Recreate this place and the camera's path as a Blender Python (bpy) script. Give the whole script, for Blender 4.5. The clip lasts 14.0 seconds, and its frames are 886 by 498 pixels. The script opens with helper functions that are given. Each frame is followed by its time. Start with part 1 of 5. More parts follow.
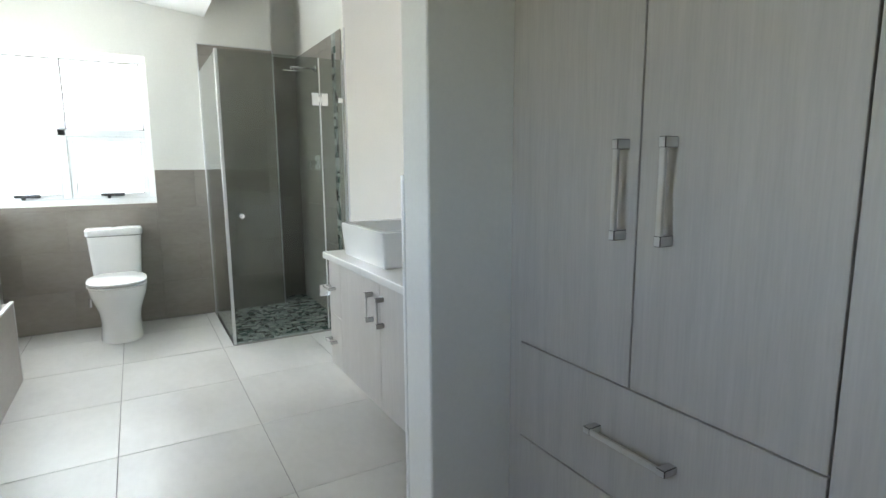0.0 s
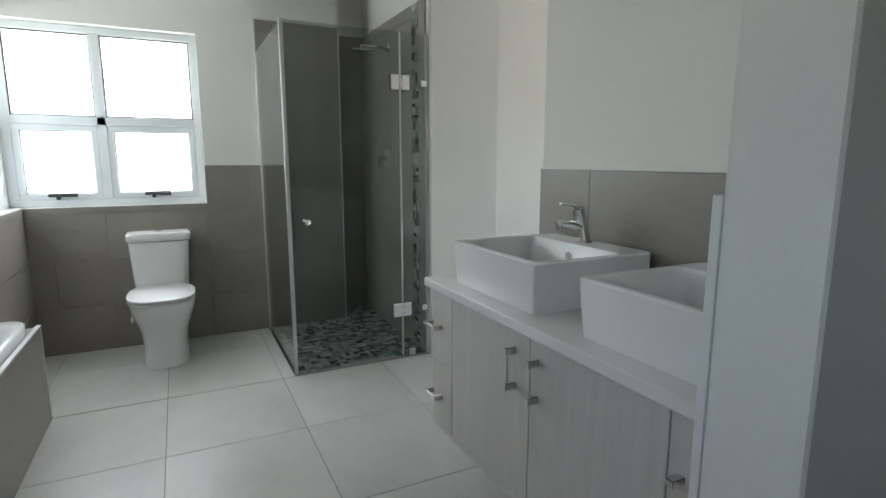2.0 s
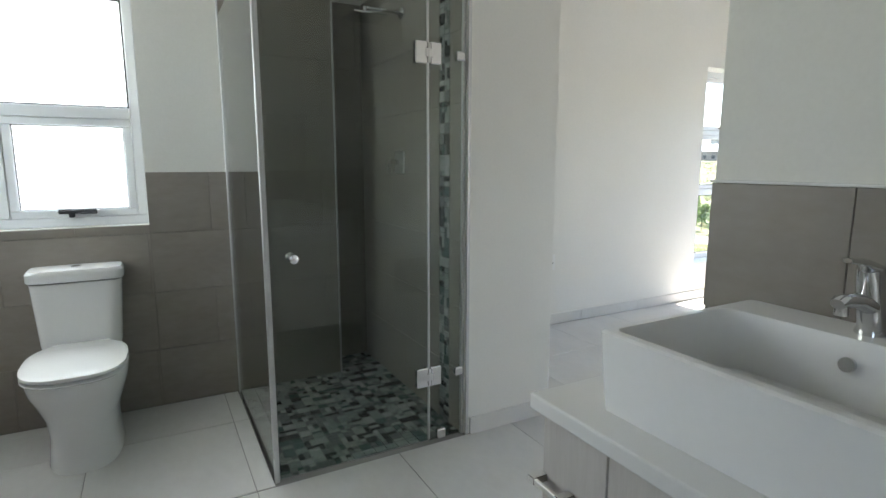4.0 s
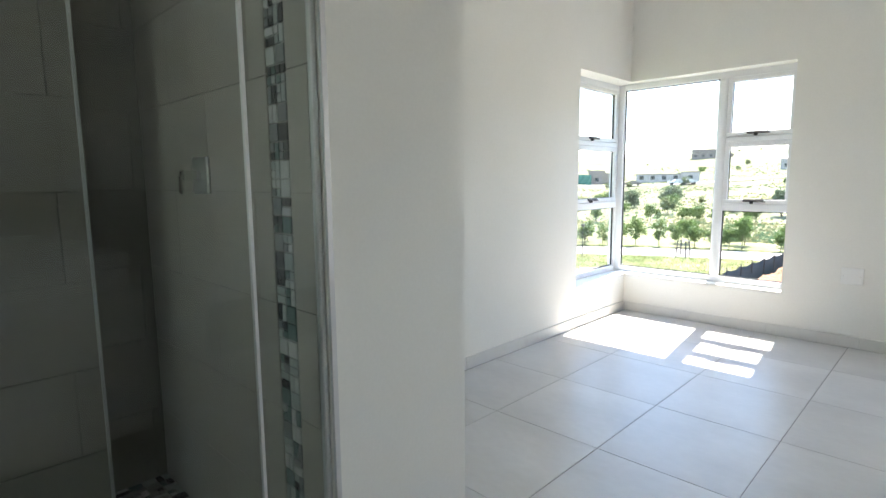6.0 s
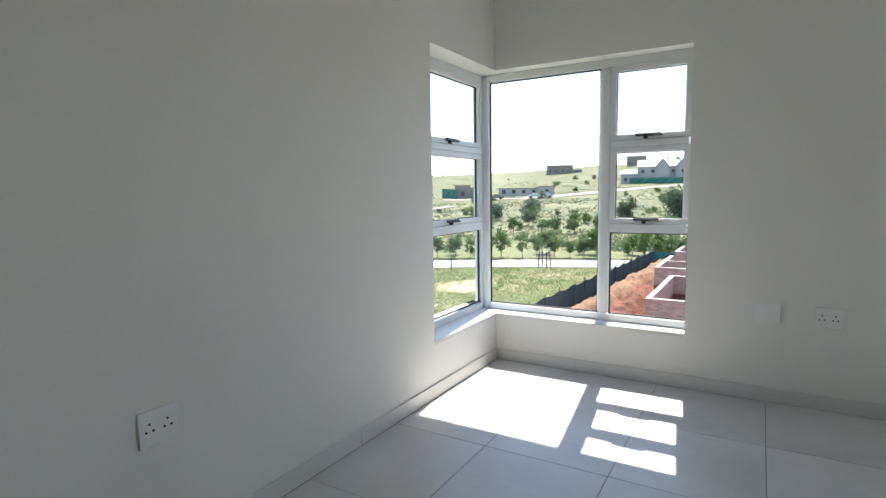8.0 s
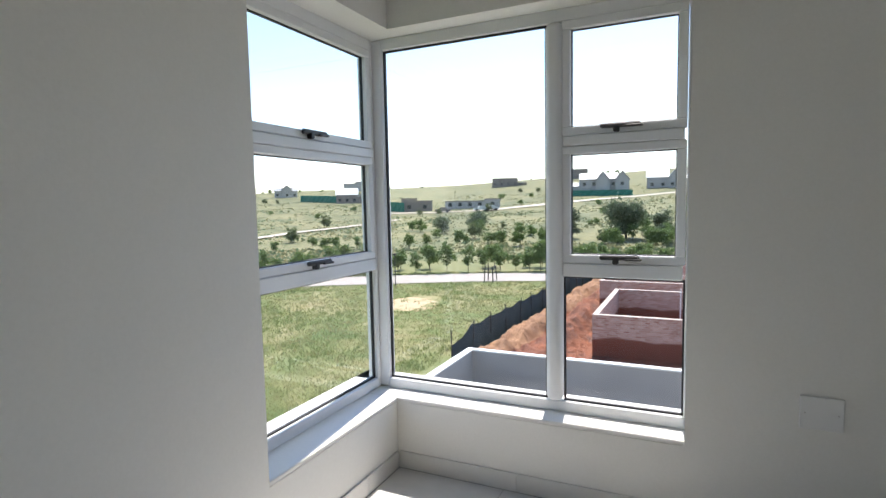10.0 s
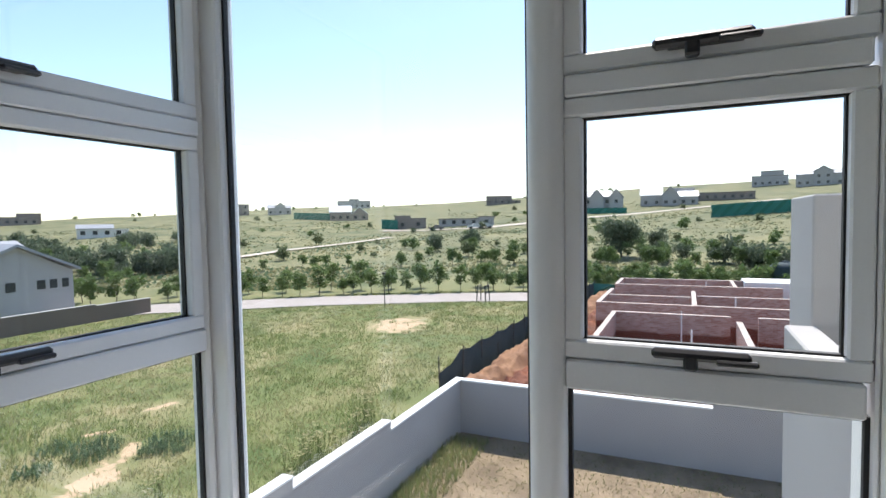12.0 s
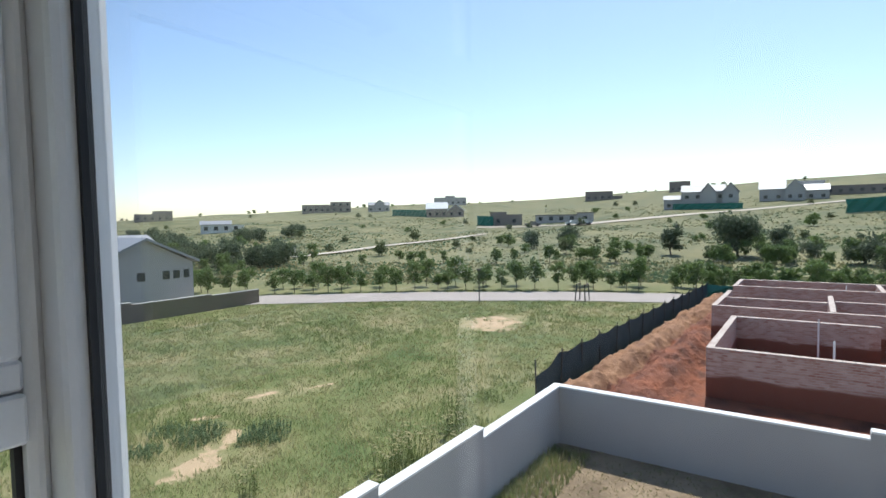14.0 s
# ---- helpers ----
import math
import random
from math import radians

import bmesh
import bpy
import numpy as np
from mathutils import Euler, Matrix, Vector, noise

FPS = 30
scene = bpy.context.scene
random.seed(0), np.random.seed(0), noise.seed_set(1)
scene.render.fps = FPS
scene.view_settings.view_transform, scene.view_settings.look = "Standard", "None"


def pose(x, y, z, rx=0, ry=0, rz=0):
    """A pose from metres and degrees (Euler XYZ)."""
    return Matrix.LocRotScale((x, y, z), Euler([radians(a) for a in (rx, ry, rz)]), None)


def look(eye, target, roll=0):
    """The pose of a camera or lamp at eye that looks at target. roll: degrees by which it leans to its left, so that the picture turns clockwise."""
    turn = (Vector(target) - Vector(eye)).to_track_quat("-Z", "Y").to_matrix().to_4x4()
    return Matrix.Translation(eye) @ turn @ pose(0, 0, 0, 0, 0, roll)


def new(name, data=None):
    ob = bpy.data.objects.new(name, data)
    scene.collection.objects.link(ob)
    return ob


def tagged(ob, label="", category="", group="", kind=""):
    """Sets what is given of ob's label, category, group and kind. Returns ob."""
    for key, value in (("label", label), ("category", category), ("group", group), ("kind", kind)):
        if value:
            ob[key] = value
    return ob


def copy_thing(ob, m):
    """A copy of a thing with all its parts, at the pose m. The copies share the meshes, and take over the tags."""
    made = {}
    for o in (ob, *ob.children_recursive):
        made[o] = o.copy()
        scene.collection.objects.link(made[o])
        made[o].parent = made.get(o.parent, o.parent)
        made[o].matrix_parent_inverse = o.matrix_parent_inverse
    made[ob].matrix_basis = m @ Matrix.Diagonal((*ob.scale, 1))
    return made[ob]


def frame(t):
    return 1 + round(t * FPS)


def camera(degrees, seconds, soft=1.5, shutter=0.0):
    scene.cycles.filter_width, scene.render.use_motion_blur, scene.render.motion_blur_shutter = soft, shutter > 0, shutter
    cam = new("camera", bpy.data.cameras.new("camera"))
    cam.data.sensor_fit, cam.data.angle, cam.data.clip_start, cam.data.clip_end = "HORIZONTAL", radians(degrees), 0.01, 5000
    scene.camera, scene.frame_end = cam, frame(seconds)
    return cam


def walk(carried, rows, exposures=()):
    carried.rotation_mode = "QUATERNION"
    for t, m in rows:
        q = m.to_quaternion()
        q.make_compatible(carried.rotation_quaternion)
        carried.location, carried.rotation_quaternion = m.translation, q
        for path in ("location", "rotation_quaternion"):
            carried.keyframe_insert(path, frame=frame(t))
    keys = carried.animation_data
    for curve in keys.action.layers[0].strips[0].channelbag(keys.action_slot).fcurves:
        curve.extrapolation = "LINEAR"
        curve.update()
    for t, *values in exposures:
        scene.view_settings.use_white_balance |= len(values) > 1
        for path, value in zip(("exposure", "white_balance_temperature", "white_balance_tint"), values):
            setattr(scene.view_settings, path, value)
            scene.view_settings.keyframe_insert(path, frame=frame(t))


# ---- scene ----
cam = camera(79.1, 14.0)
PATH = [
    (0, (-0.515, -0.013, 1.235), (0.464, 1.704, 0.929), -0.4),
    (0.8, (-0.488, 0.267, 1.237), (0.416, 2.022, 0.919), -0.2),
    (1.5, (-0.505, 0.571, 1.244), (0.353, 2.347, 0.917), -0.2),
    (2, (-0.54, 0.78, 1.257), (0.329, 2.551, 0.929), 0.0),
    (4.5, (-0.269, 2.086, 1.263), (0.742, 3.785, 0.963), 0.1),
    (5, (-0.179, 2.321, 1.26), (0.986, 3.922, 0.974), -0.3),
    (5.5, (-0.069, 2.506, 1.265), (1.229, 4.001, 0.985), -0.2),
    (6, (0.145, 2.744, 1.25), (1.561, 4.132, 0.993), -0.5),
    (6.5, (0.394, 2.951, 1.238), (1.912, 4.23, 0.991), -0.4),
    (7, (0.67, 3.075, 1.227), (2.269, 4.254, 0.991), -0.6),
    (7.5, (1.011, 3.222, 1.233), (2.673, 4.314, 1.015), -0.7),
    (8.2, (1.487, 3.404, 1.259), (3.213, 4.393, 1.053), -0.9),
    (10.5, (3.052, 3.809, 1.299), (4.866, 4.638, 1.15), -1.1),
    (11, (3.387, 3.893, 1.307), (5.207, 4.713, 1.179), -1.1),
    (11.5, (3.72, 3.947, 1.314), (5.541, 4.767, 1.204), -0.9),
    (12, (4.015, 4.028, 1.3), (5.832, 4.856, 1.2), -1.0),
    (12.5, (4.291, 4.149, 1.291), (6.091, 5.015, 1.192), -0.6),
    (13, (4.509, 4.245, 1.276), (6.277, 5.173, 1.172), -0.4),
    (13.5, (4.688, 4.317, 1.244), (6.397, 5.35, 1.14), -1.1),
    (14, (4.826, 4.47, 1.212), (6.468, 5.606, 1.106), -1.0),
]
walk(cam, [(t, look(eye, target, roll)) for t, eye, target, roll in PATH],
     [(0.0, 3.6, 6600, 12), (0.8, 3.1, 6600, 12), (1.5, 2.6, 6550, 12), (2.0, 2.6, 6550, 12), (4.5, 2.6, 6600, 12), (5.0, 2.6, 6600, 12), (6.0, 2.6, 6600, 12), (7.0, 2.0, 6500, 12), (7.5, 1.65, 6450, 12), (8.2, 1.5, 6450, 12),
      (10.5, 1.08, 6550, 14), (11.0, 1.05, 6550, 14), (11.5, 0.95, 6500, 14), (12.5, 0.78, 6450, 13), (14.0, 0.45, 6400, 11)])

# ---------- world, sun ----------
world = bpy.data.worlds.new("sky")
scene.world = world
world.use_nodes = True
wn = world.node_tree
sky = wn.nodes.new("ShaderNodeTexSky")
sky.sky_type, sky.sun_disc = "NISHITA", False
sky.sun_elevation, sky.sun_rotation = radians(56), radians(83)
sky.air_density, sky.dust_density, sky.ozone_density = 1.0, 0.4, 1.5
wn.links.new(sky.outputs[0], wn.nodes["Background"].inputs[0])
wn.nodes["Background"].inputs[1].default_value = 0.15
sun = new("sun", bpy.data.lights.new("sun", "SUN"))
sun.data.energy, sun.data.angle, sun.data.color = 4.6, radians(0.55), (1.0, 0.95, 0.88)
sun.matrix_world = look((60, 7.2, 88), (0, 0, 0))


def opening_light(name, x, y, z, rx, rz, w, h, watts):
    """An area lamp in an opening, standing in for light from the sky."""
    lamp = new(name, bpy.data.lights.new(name, "AREA"))
    lamp.data.shape, lamp.data.size, lamp.data.size_y, lamp.data.energy = "RECTANGLE", w, h, watts
    lamp.data.color = (0.97, 1.0, 1.0)
    lamp.matrix_world = pose(x, y, z, rx, 0, rz)
    return lamp


opening_light("sky_fill_light", -0.92, 5.04, 1.52, -90, 0, 1.06, 1.1, 3.4)
opening_light("sky_fill_light", -1.60, 4.42, 1.52, -90, 90, 0.9, 1.1, 1.7)
# these two sit in unseen, added openings, as fill for bedroom and dressing room
opening_light("sky_fill_light", 5.0, 1.0, 1.25, 90, 90, 1.8, 1.7, 3.0)
opening_light("sky_fill_light", -2.05, 0.3, 1.6, 90, -90, 0.8, 0.6, 0.3)


# ---------- materials ----------
def node(nt, kind, **inputs):
    n = nt.nodes.new(kind)
    for k, v in inputs.items():
        n.inputs[k.replace("_", " ")].default_value = v
    return n


def ramp(nt, fac, stops):
    r = nt.nodes.new("ShaderNodeValToRGB")
    el = r.color_ramp.elements
    while len(el) < len(stops):
        el.new(0.5)
    for e, (p, c) in zip(el, stops):
        e.position, e.color = p, (*c, 1)
    nt.links.new(fac, r.inputs[0])
    return r.outputs[0]


def material(name, a, b=None, rough=0.6, metal=0.0, scale=3.0, fine=60.0, bump=0.1, dist=0.002, piece=0.0, stretch=(1, 1, 1), detail=6.0, mix_fine=0.35, spec=0.5, spread=0.2):
    """Two-scale noise between colours a and b, fine relief, and a little change from piece to piece."""
    m = bpy.data.materials.new(name)
    m.use_nodes = True
    nt = m.node_tree
    p = nt.nodes["Principled BSDF"]
    p.inputs["Metallic"].default_value = metal
    p.inputs["Specular IOR Level"].default_value = spec
    b = b or a
    geo = nt.nodes.new("ShaderNodeNewGeometry")
    mp = nt.nodes.new("ShaderNodeMapping")
    mp.inputs["Scale"].default_value = stretch
    nt.links.new(geo.outputs["Position"], mp.inputs[0])
    if piece:
        info = nt.nodes.new("ShaderNodeObjectInfo")
        sh = nt.nodes.new("ShaderNodeVectorMath")
        sh.operation = "MULTIPLY_ADD"
        sh.inputs[1].default_value = (1, 1, 1)
        sc = nt.nodes.new("ShaderNodeVectorMath")
        sc.operation = "SCALE"
        sc.inputs[0].default_value = (13.0, 7.0, 5.0)
        nt.links.new(info.outputs["Random"], sc.inputs["Scale"])
        nt.links.new(mp.outputs[0], sh.inputs[0])
        nt.links.new(sc.outputs[0], sh.inputs[2])
        vec = sh.outputs[0]
    else:
        vec = mp.outputs[0]
    n1 = node(nt, "ShaderNodeTexNoise", Scale=scale, Detail=detail)
    n2 = node(nt, "ShaderNodeTexNoise", Scale=fine, Detail=3.0)
    nt.links.new(vec, n1.inputs["Vector"])
    nt.links.new(vec, n2.inputs["Vector"])
    mx = nt.nodes.new("ShaderNodeMix")
    mx.inputs[0].default_value = mix_fine
    nt.links.new(n1.outputs[0], mx.inputs[2])
    nt.links.new(n2.outputs[0], mx.inputs[3])
    col = ramp(nt, mx.outputs[0], [(0.5 - spread, a), (0.5 + spread, b)])
    if piece:
        hsv = nt.nodes.new("ShaderNodeHueSaturation")
        mr = nt.nodes.new("ShaderNodeMapRange")
        mr.inputs[3].default_value, mr.inputs[4].default_value = 1 - piece, 1 + piece
        nt.links.new(info.outputs["Random"], mr.inputs[0])
        nt.links.new(mr.outputs[0], hsv.inputs["Value"])
        nt.links.new(col, hsv.inputs["Color"])
        col = hsv.outputs[0]
    nt.links.new(col, p.inputs["Base Color"])
    rr = nt.nodes.new("ShaderNodeMapRange")
    rr.inputs[3].default_value, rr.inputs[4].default_value = rough * 0.85, min(1, rough * 1.15)
    nt.links.new(n1.outputs[0], rr.inputs[0])
    nt.links.new(rr.outputs[0], p.inputs["Roughness"])
    if bump:
        bp = node(nt, "ShaderNodeBump", Strength=bump, Distance=dist)
        nt.links.new(n2.outputs[0], bp.inputs["Height"])
        nt.links.new(bp.outputs[0], p.inputs["Normal"])
    return m


def glass(name, tint, gloss=1.0, frosted=0.0):
    m = bpy.data.materials.new(name)
    m.use_nodes = True
    nt = m.node_tree
    nt.nodes.remove(nt.nodes["Principled BSDF"])
    out = nt.nodes["Material Output"]
    tr = nt.nodes.new("ShaderNodeBsdfTransparent")
    tr.inputs[0].default_value = (*tint, 1)
    body = tr.outputs[0]
    if frosted:
        tl = nt.nodes.new("ShaderNodeBsdfTranslucent")
        tl.inputs[0].default_value = (0.9, 0.92, 0.92, 1)
        fm = nt.nodes.new("ShaderNodeMixShader")
        fm.inputs[0].default_value = frosted
        nt.links.new(tr.outputs[0], fm.inputs[1])
        nt.links.new(tl.outputs[0], fm.inputs[2])
        body = fm.outputs[0]
    gl = nt.nodes.new("ShaderNodeBsdfGlossy")
    gl.inputs["Roughness"].default_value = 0.01 if not frosted else 0.2
    gl.inputs[0].default_value = (gloss, gloss, gloss, 1)
    lw = node(nt, "ShaderNodeLayerWeight", Blend=0.5)
    pw5 = nt.nodes.new("ShaderNodeMath")
    pw5.operation = "POWER"
    pw5.inputs[1].default_value = 5.0
    nt.links.new(lw.outputs["Facing"], pw5.inputs[0])
    fr = node(nt, "ShaderNodeMapRange", To_Min=0.03, To_Max=0.9)
    nt.links.new(pw5.outputs[0], fr.inputs[0])
    ms = nt.nodes.new("ShaderNodeMixShader")
    nt.links.new(fr.outputs[0], ms.inputs[0])
    nt.links.new(body, ms.inputs[1])
    nt.links.new(gl.outputs[0], ms.inputs[2])
    nt.links.new(ms.outputs[0], out.inputs[0])
    return m


PLASTER = material("plaster", (0.74, 0.73, 0.685), (0.80, 0.79, 0.745), 0.85, scale=1.2, fine=90, bump=0.12, dist=0.003)
CEIL = material("ceiling_paint", (0.80, 0.80, 0.78), (0.84, 0.84, 0.82), 0.9, scale=1.5, fine=80, bump=0.06)
FTILE = material("floor_tile", (0.50, 0.49, 0.47), (0.64, 0.63, 0.605), 0.33, scale=2.2, fine=30, bump=0.05, dist=0.001, piece=0.03, stretch=(1, 0.6, 1), mix_fine=0.2)
SKIRT = material("skirting_tile", (0.62, 0.61, 0.58), (0.70, 0.69, 0.66), 0.4, scale=2.2, fine=30, bump=0.04, stretch=(1, 0.6, 1), mix_fine=0.2)
GROUT = material("grout", (0.22, 0.21, 0.20), (0.28, 0.27, 0.26), 0.9, fine=200, bump=0.2)
WTILE = material("wall_tile", (0.225, 0.20, 0.175), (0.30, 0.27, 0.24), 0.38, scale=2.4, fine=24, bump=0.06, dist=0.001, piece=0.05, stretch=(0.7, 0.7, 1.6))
WGROUT = material("wall_grout", (0.20, 0.18, 0.16), (0.24, 0.22, 0.20), 0.9, fine=200)
TRIM = material("tile_trim", (0.55, 0.55, 0.55), (0.62, 0.62, 0.62), 0.35, 0.7, bump=0.03)
OAK = material("pale_wood_laminate", (0.50, 0.475, 0.445), (0.60, 0.575, 0.545), 0.5, scale=4, fine=26, bump=0.10, dist=0.0008, stretch=(9, 9, 0.5), mix_fine=0.45, piece=0.02)
OAKD = material("grey_wood_laminate", (0.40, 0.365, 0.325), (0.48, 0.445, 0.40), 0.5, scale=4, fine=26, bump=0.10, dist=0.0008, stretch=(9, 9, 0.5), mix_fine=0.45, piece=0.02)
# near-black that paints shade into the gaps between cabinet fronts
GAP = material("gap_shade_black", (0.05, 0.045, 0.04), (0.07, 0.065, 0.06), 0.8)
STONE = material("white_stone_top", (0.74, 0.74, 0.72), (0.80, 0.80, 0.78), 0.22, fine=300, bump=0.02)
CERAMIC = material("white_ceramic", (0.80, 0.80, 0.79), (0.83, 0.83, 0.82), 0.12, scale=1, bump=0.0)
CHROME = material("chrome", (0.72, 0.72, 0.73), (0.76, 0.76, 0.77), 0.09, 1.0, fine=150, bump=0.02)
STEEL = material("brushed_steel", (0.58, 0.57, 0.55), (0.66, 0.65, 0.63), 0.33, 1.0, fine=200, bump=0.08, dist=0.0005, stretch=(1, 1, 8))
DARKMETAL = material("dark_nickel", (0.10, 0.095, 0.09), (0.14, 0.13, 0.125), 0.4, 0.6, bump=0.04)
ALU = material("white_powder_coat", (0.74, 0.75, 0.76), (0.79, 0.80, 0.81), 0.38, scale=2, fine=220, bump=0.05, dist=0.0006)
RUBBER = material("black_rubber", (0.015, 0.015, 0.016), (0.025, 0.025, 0.026), 0.7, bump=0.1)
BLACK = material("black_handle", (0.02, 0.02, 0.022), (0.035, 0.035, 0.037), 0.42, bump=0.05)
PLASTIC = material("white_plastic", (0.78, 0.78, 0.76), (0.81, 0.81, 0.79), 0.35, bump=0.0)
HOLE = material("dark_hole", (0.01, 0.01, 0.01), (0.02, 0.02, 0.02), 0.9, bump=0.0)
PANE = glass("window_glass", (0.93, 0.95, 0.95), 0.8)
SHGLASS = glass("shower_glass", (0.80, 0.83, 0.81), 1.0)
FROST = glass("frosted_glass", (0.93, 0.95, 0.95), 0.7, 0.8)
MOSAIC = [material("mosaic_" + n, c, tuple(v * 1.25 for v in c), r, scale=30, fine=140, bump=0.05) for n, c, r in (
    ("black", (0.03, 0.036, 0.036), 0.25), ("slate", (0.09, 0.105, 0.105), 0.35), ("grey", (0.20, 0.225, 0.225), 0.35),
    ("pale", (0.33, 0.34, 0.33), 0.3), ("green", (0.09, 0.135, 0.125), 0.2), ("mid", (0.28, 0.30, 0.29), 0.45))]
RENDERW = material("grey_render", (0.36, 0.34, 0.33), (0.43, 0.41, 0.39), 0.9, scale=0.9, fine=25, bump=0.25, dist=0.01)
CAP = material("white_coping", (0.72, 0.71, 0.69), (0.80, 0.79, 0.77), 0.85, scale=1.5, fine=30, bump=0.2, dist=0.005)
ROADM = material("pale_road", (0.31, 0.27, 0.24), (0.39, 0.345, 0.31), 0.9, scale=0.5, fine=6, bump=0.2, dist=0.02)
TRACK = material("dirt_track", (0.46, 0.40, 0.32), (0.56, 0.49, 0.40), 0.95, scale=0.3, fine=3)
SOIL = material("red_soil", (0.10, 0.03, 0.013), (0.28, 0.09, 0.04), 0.95, spread=0.12, scale=1.4, fine=9, bump=0.9, dist=0.08)
NET = material("dark_shade_net", (0.018, 0.035, 0.045), (0.035, 0.06, 0.07), 0.85, scale=1.5, fine=40, bump=0.3, dist=0.01)
SANDY = material("sandy_soil", (0.17, 0.075, 0.035), (0.38, 0.20, 0.10), 0.95, spread=0.14, scale=1.8, fine=10, bump=0.9, dist=0.06)
NETG = material("green_shade_net", (0.02, 0.14, 0.10), (0.04, 0.20, 0.15), 0.85, scale=1, fine=20, bump=0.3, dist=0.01)
POLEM = material("fence_pole", (0.05, 0.045, 0.04), (0.09, 0.08, 0.07), 0.8)
BARK = material("bark", (0.07, 0.05, 0.035), (0.12, 0.09, 0.065), 0.95, scale=4, fine=30, bump=0.5, dist=0.02)
LEAF = [material("leaf_" + n, a, b, 0.6, scale=0.8, fine=5, bump=0.0, spec=0.3) for n, a, b in (
    ("young", (0.085, 0.145, 0.04), (0.17, 0.235, 0.08)), ("dark", (0.065, 0.095, 0.055), (0.115, 0.15, 0.09)), ("pale", (0.09, 0.12, 0.055), (0.15, 0.18, 0.085)))]
GRASSM = [material("grass_" + n, a, b, 0.7, scale=0.5, fine=3, bump=0.0, spec=0.25) for n, a, b in (
    ("green", (0.15, 0.20, 0.065), (0.235, 0.275, 0.105)), ("dry", (0.30, 0.27, 0.13), (0.40, 0.36, 0.19)), ("blue", (0.10, 0.17, 0.09), (0.16, 0.23, 0.12)))]


def let_light_through(m, share):
    """Thin blades and leaves pass part of the light."""
    nt = m.node_tree
    p, out = nt.nodes["Principled BSDF"], nt.nodes["Material Output"]
    tl = nt.nodes.new("ShaderNodeBsdfTranslucent")
    nt.links.new(p.inputs["Base Color"].links[0].from_socket, tl.inputs[0])
    mx = nt.nodes.new("ShaderNodeMixShader")
    mx.inputs[0].default_value = share
    nt.links.new(p.outputs[0], mx.inputs[1])
    nt.links.new(tl.outputs[0], mx.inputs[2])
    nt.links.new(mx.outputs[0], out.inputs[0])


for leaf_material in LEAF + GRASSM:
    let_light_through(leaf_material, 0.45)
ROOFM = material("grey_roof", (0.26, 0.27, 0.29), (0.33, 0.34, 0.36), 0.6, scale=0.6, fine=6, bump=0.2)
ROOFW = material("pale_roof", (0.58, 0.60, 0.63), (0.66, 0.68, 0.70), 0.5, scale=0.6, fine=6)
HOUSEM = material("house_plaster", (0.36, 0.345, 0.33), (0.44, 0.42, 0.40), 0.9, scale=0.4, fine=4)
HOUSED = material("house_brown", (0.21, 0.175, 0.155), (0.28, 0.24, 0.215), 0.9, scale=0.4, fine=4)
HOUSEW = material("house_white", (0.62, 0.61, 0.58), (0.70, 0.69, 0.66), 0.85, scale=0.4, fine=4)
DARKGL = material("dark_window", (0.03, 0.035, 0.04), (0.05, 0.055, 0.06), 0.15, bump=0.0)
BWALL = material("brown_wall", (0.14, 0.105, 0.085), (0.19, 0.145, 0.115), 0.9, scale=0.8, fine=10, bump=0.3, dist=0.01)


def brick_material():
    m = bpy.data.materials.new("clay_brick")
    m.use_nodes = True
    nt = m.node_tree
    p = nt.nodes["Principled BSDF"]
    p.inputs["Roughness"].default_value = 0.95
    geo = nt.nodes.new("ShaderNodeNewGeometry")
    sep = nt.nodes.new("ShaderNodeSeparateXYZ")
    nt.links.new(geo.outputs["Position"], sep.inputs[0])
    add = nt.nodes.new("ShaderNodeMath")
    nt.links.new(sep.outputs[0], add.inputs[0])
    nt.links.new(sep.outputs[1], add.inputs[1])
    comb = nt.nodes.new("ShaderNodeCombineXYZ")
    nt.links.new(add.outputs[0], comb.inputs[0])
    nt.links.new(sep.outputs[2], comb.inputs[1])
    br = node(nt, "ShaderNodeTexBrick", Color1=(0.36, 0.16, 0.11, 1), Color2=(0.60, 0.40, 0.32, 1), Mortar=(0.50, 0.42, 0.37, 1), Scale=1.0,
              Mortar_Size=0.012, Brick_Width=0.23, Row_Height=0.085)
    nt.links.new(comb.outputs[0], br.inputs["Vector"])
    # soil splashed on the lower courses
    n = node(nt, "ShaderNodeTexNoise", Scale=0.7, Detail=5.0)
    nt.links.new(geo.outputs["Position"], n.inputs["Vector"])
    h = nt.nodes.new("ShaderNodeMath")
    h.operation = "MULTIPLY_ADD"
    h.inputs[1].default_value = 0.5
    nt.links.new(n.outputs[0], h.inputs[0])
    nt.links.new(sep.outputs[2], h.inputs[2])
    mr = node(nt, "ShaderNodeMapRange", From_Min=-4.25, From_Max=-4.15)
    nt.links.new(h.outputs[0], mr.inputs[0])
    mx = nt.nodes.new("ShaderNodeMix")
    mx.data_type = "RGBA"
    mx.inputs[6].default_value = (0.21, 0.07, 0.042, 1)
    nt.links.new(mr.outputs[0], mx.inputs[0])
    nt.links.new(br.outputs[0], mx.inputs[7])
    nt.links.new(mx.outputs[2], p.inputs["Base Color"])
    bp = node(nt, "ShaderNodeBump", Strength=0.6, Distance=0.015)
    nt.links.new(br.outputs["Fac"], bp.inputs["Height"])
    bp.invert = True
    nt.links.new(bp.outputs[0], p.inputs["Normal"])
    return m


BRICK = brick_material()
TOPC = material("mortar_top", (0.40, 0.31, 0.26), (0.58, 0.50, 0.44), 0.95, scale=3, fine=12, bump=0.4, dist=0.02, spread=0.1)


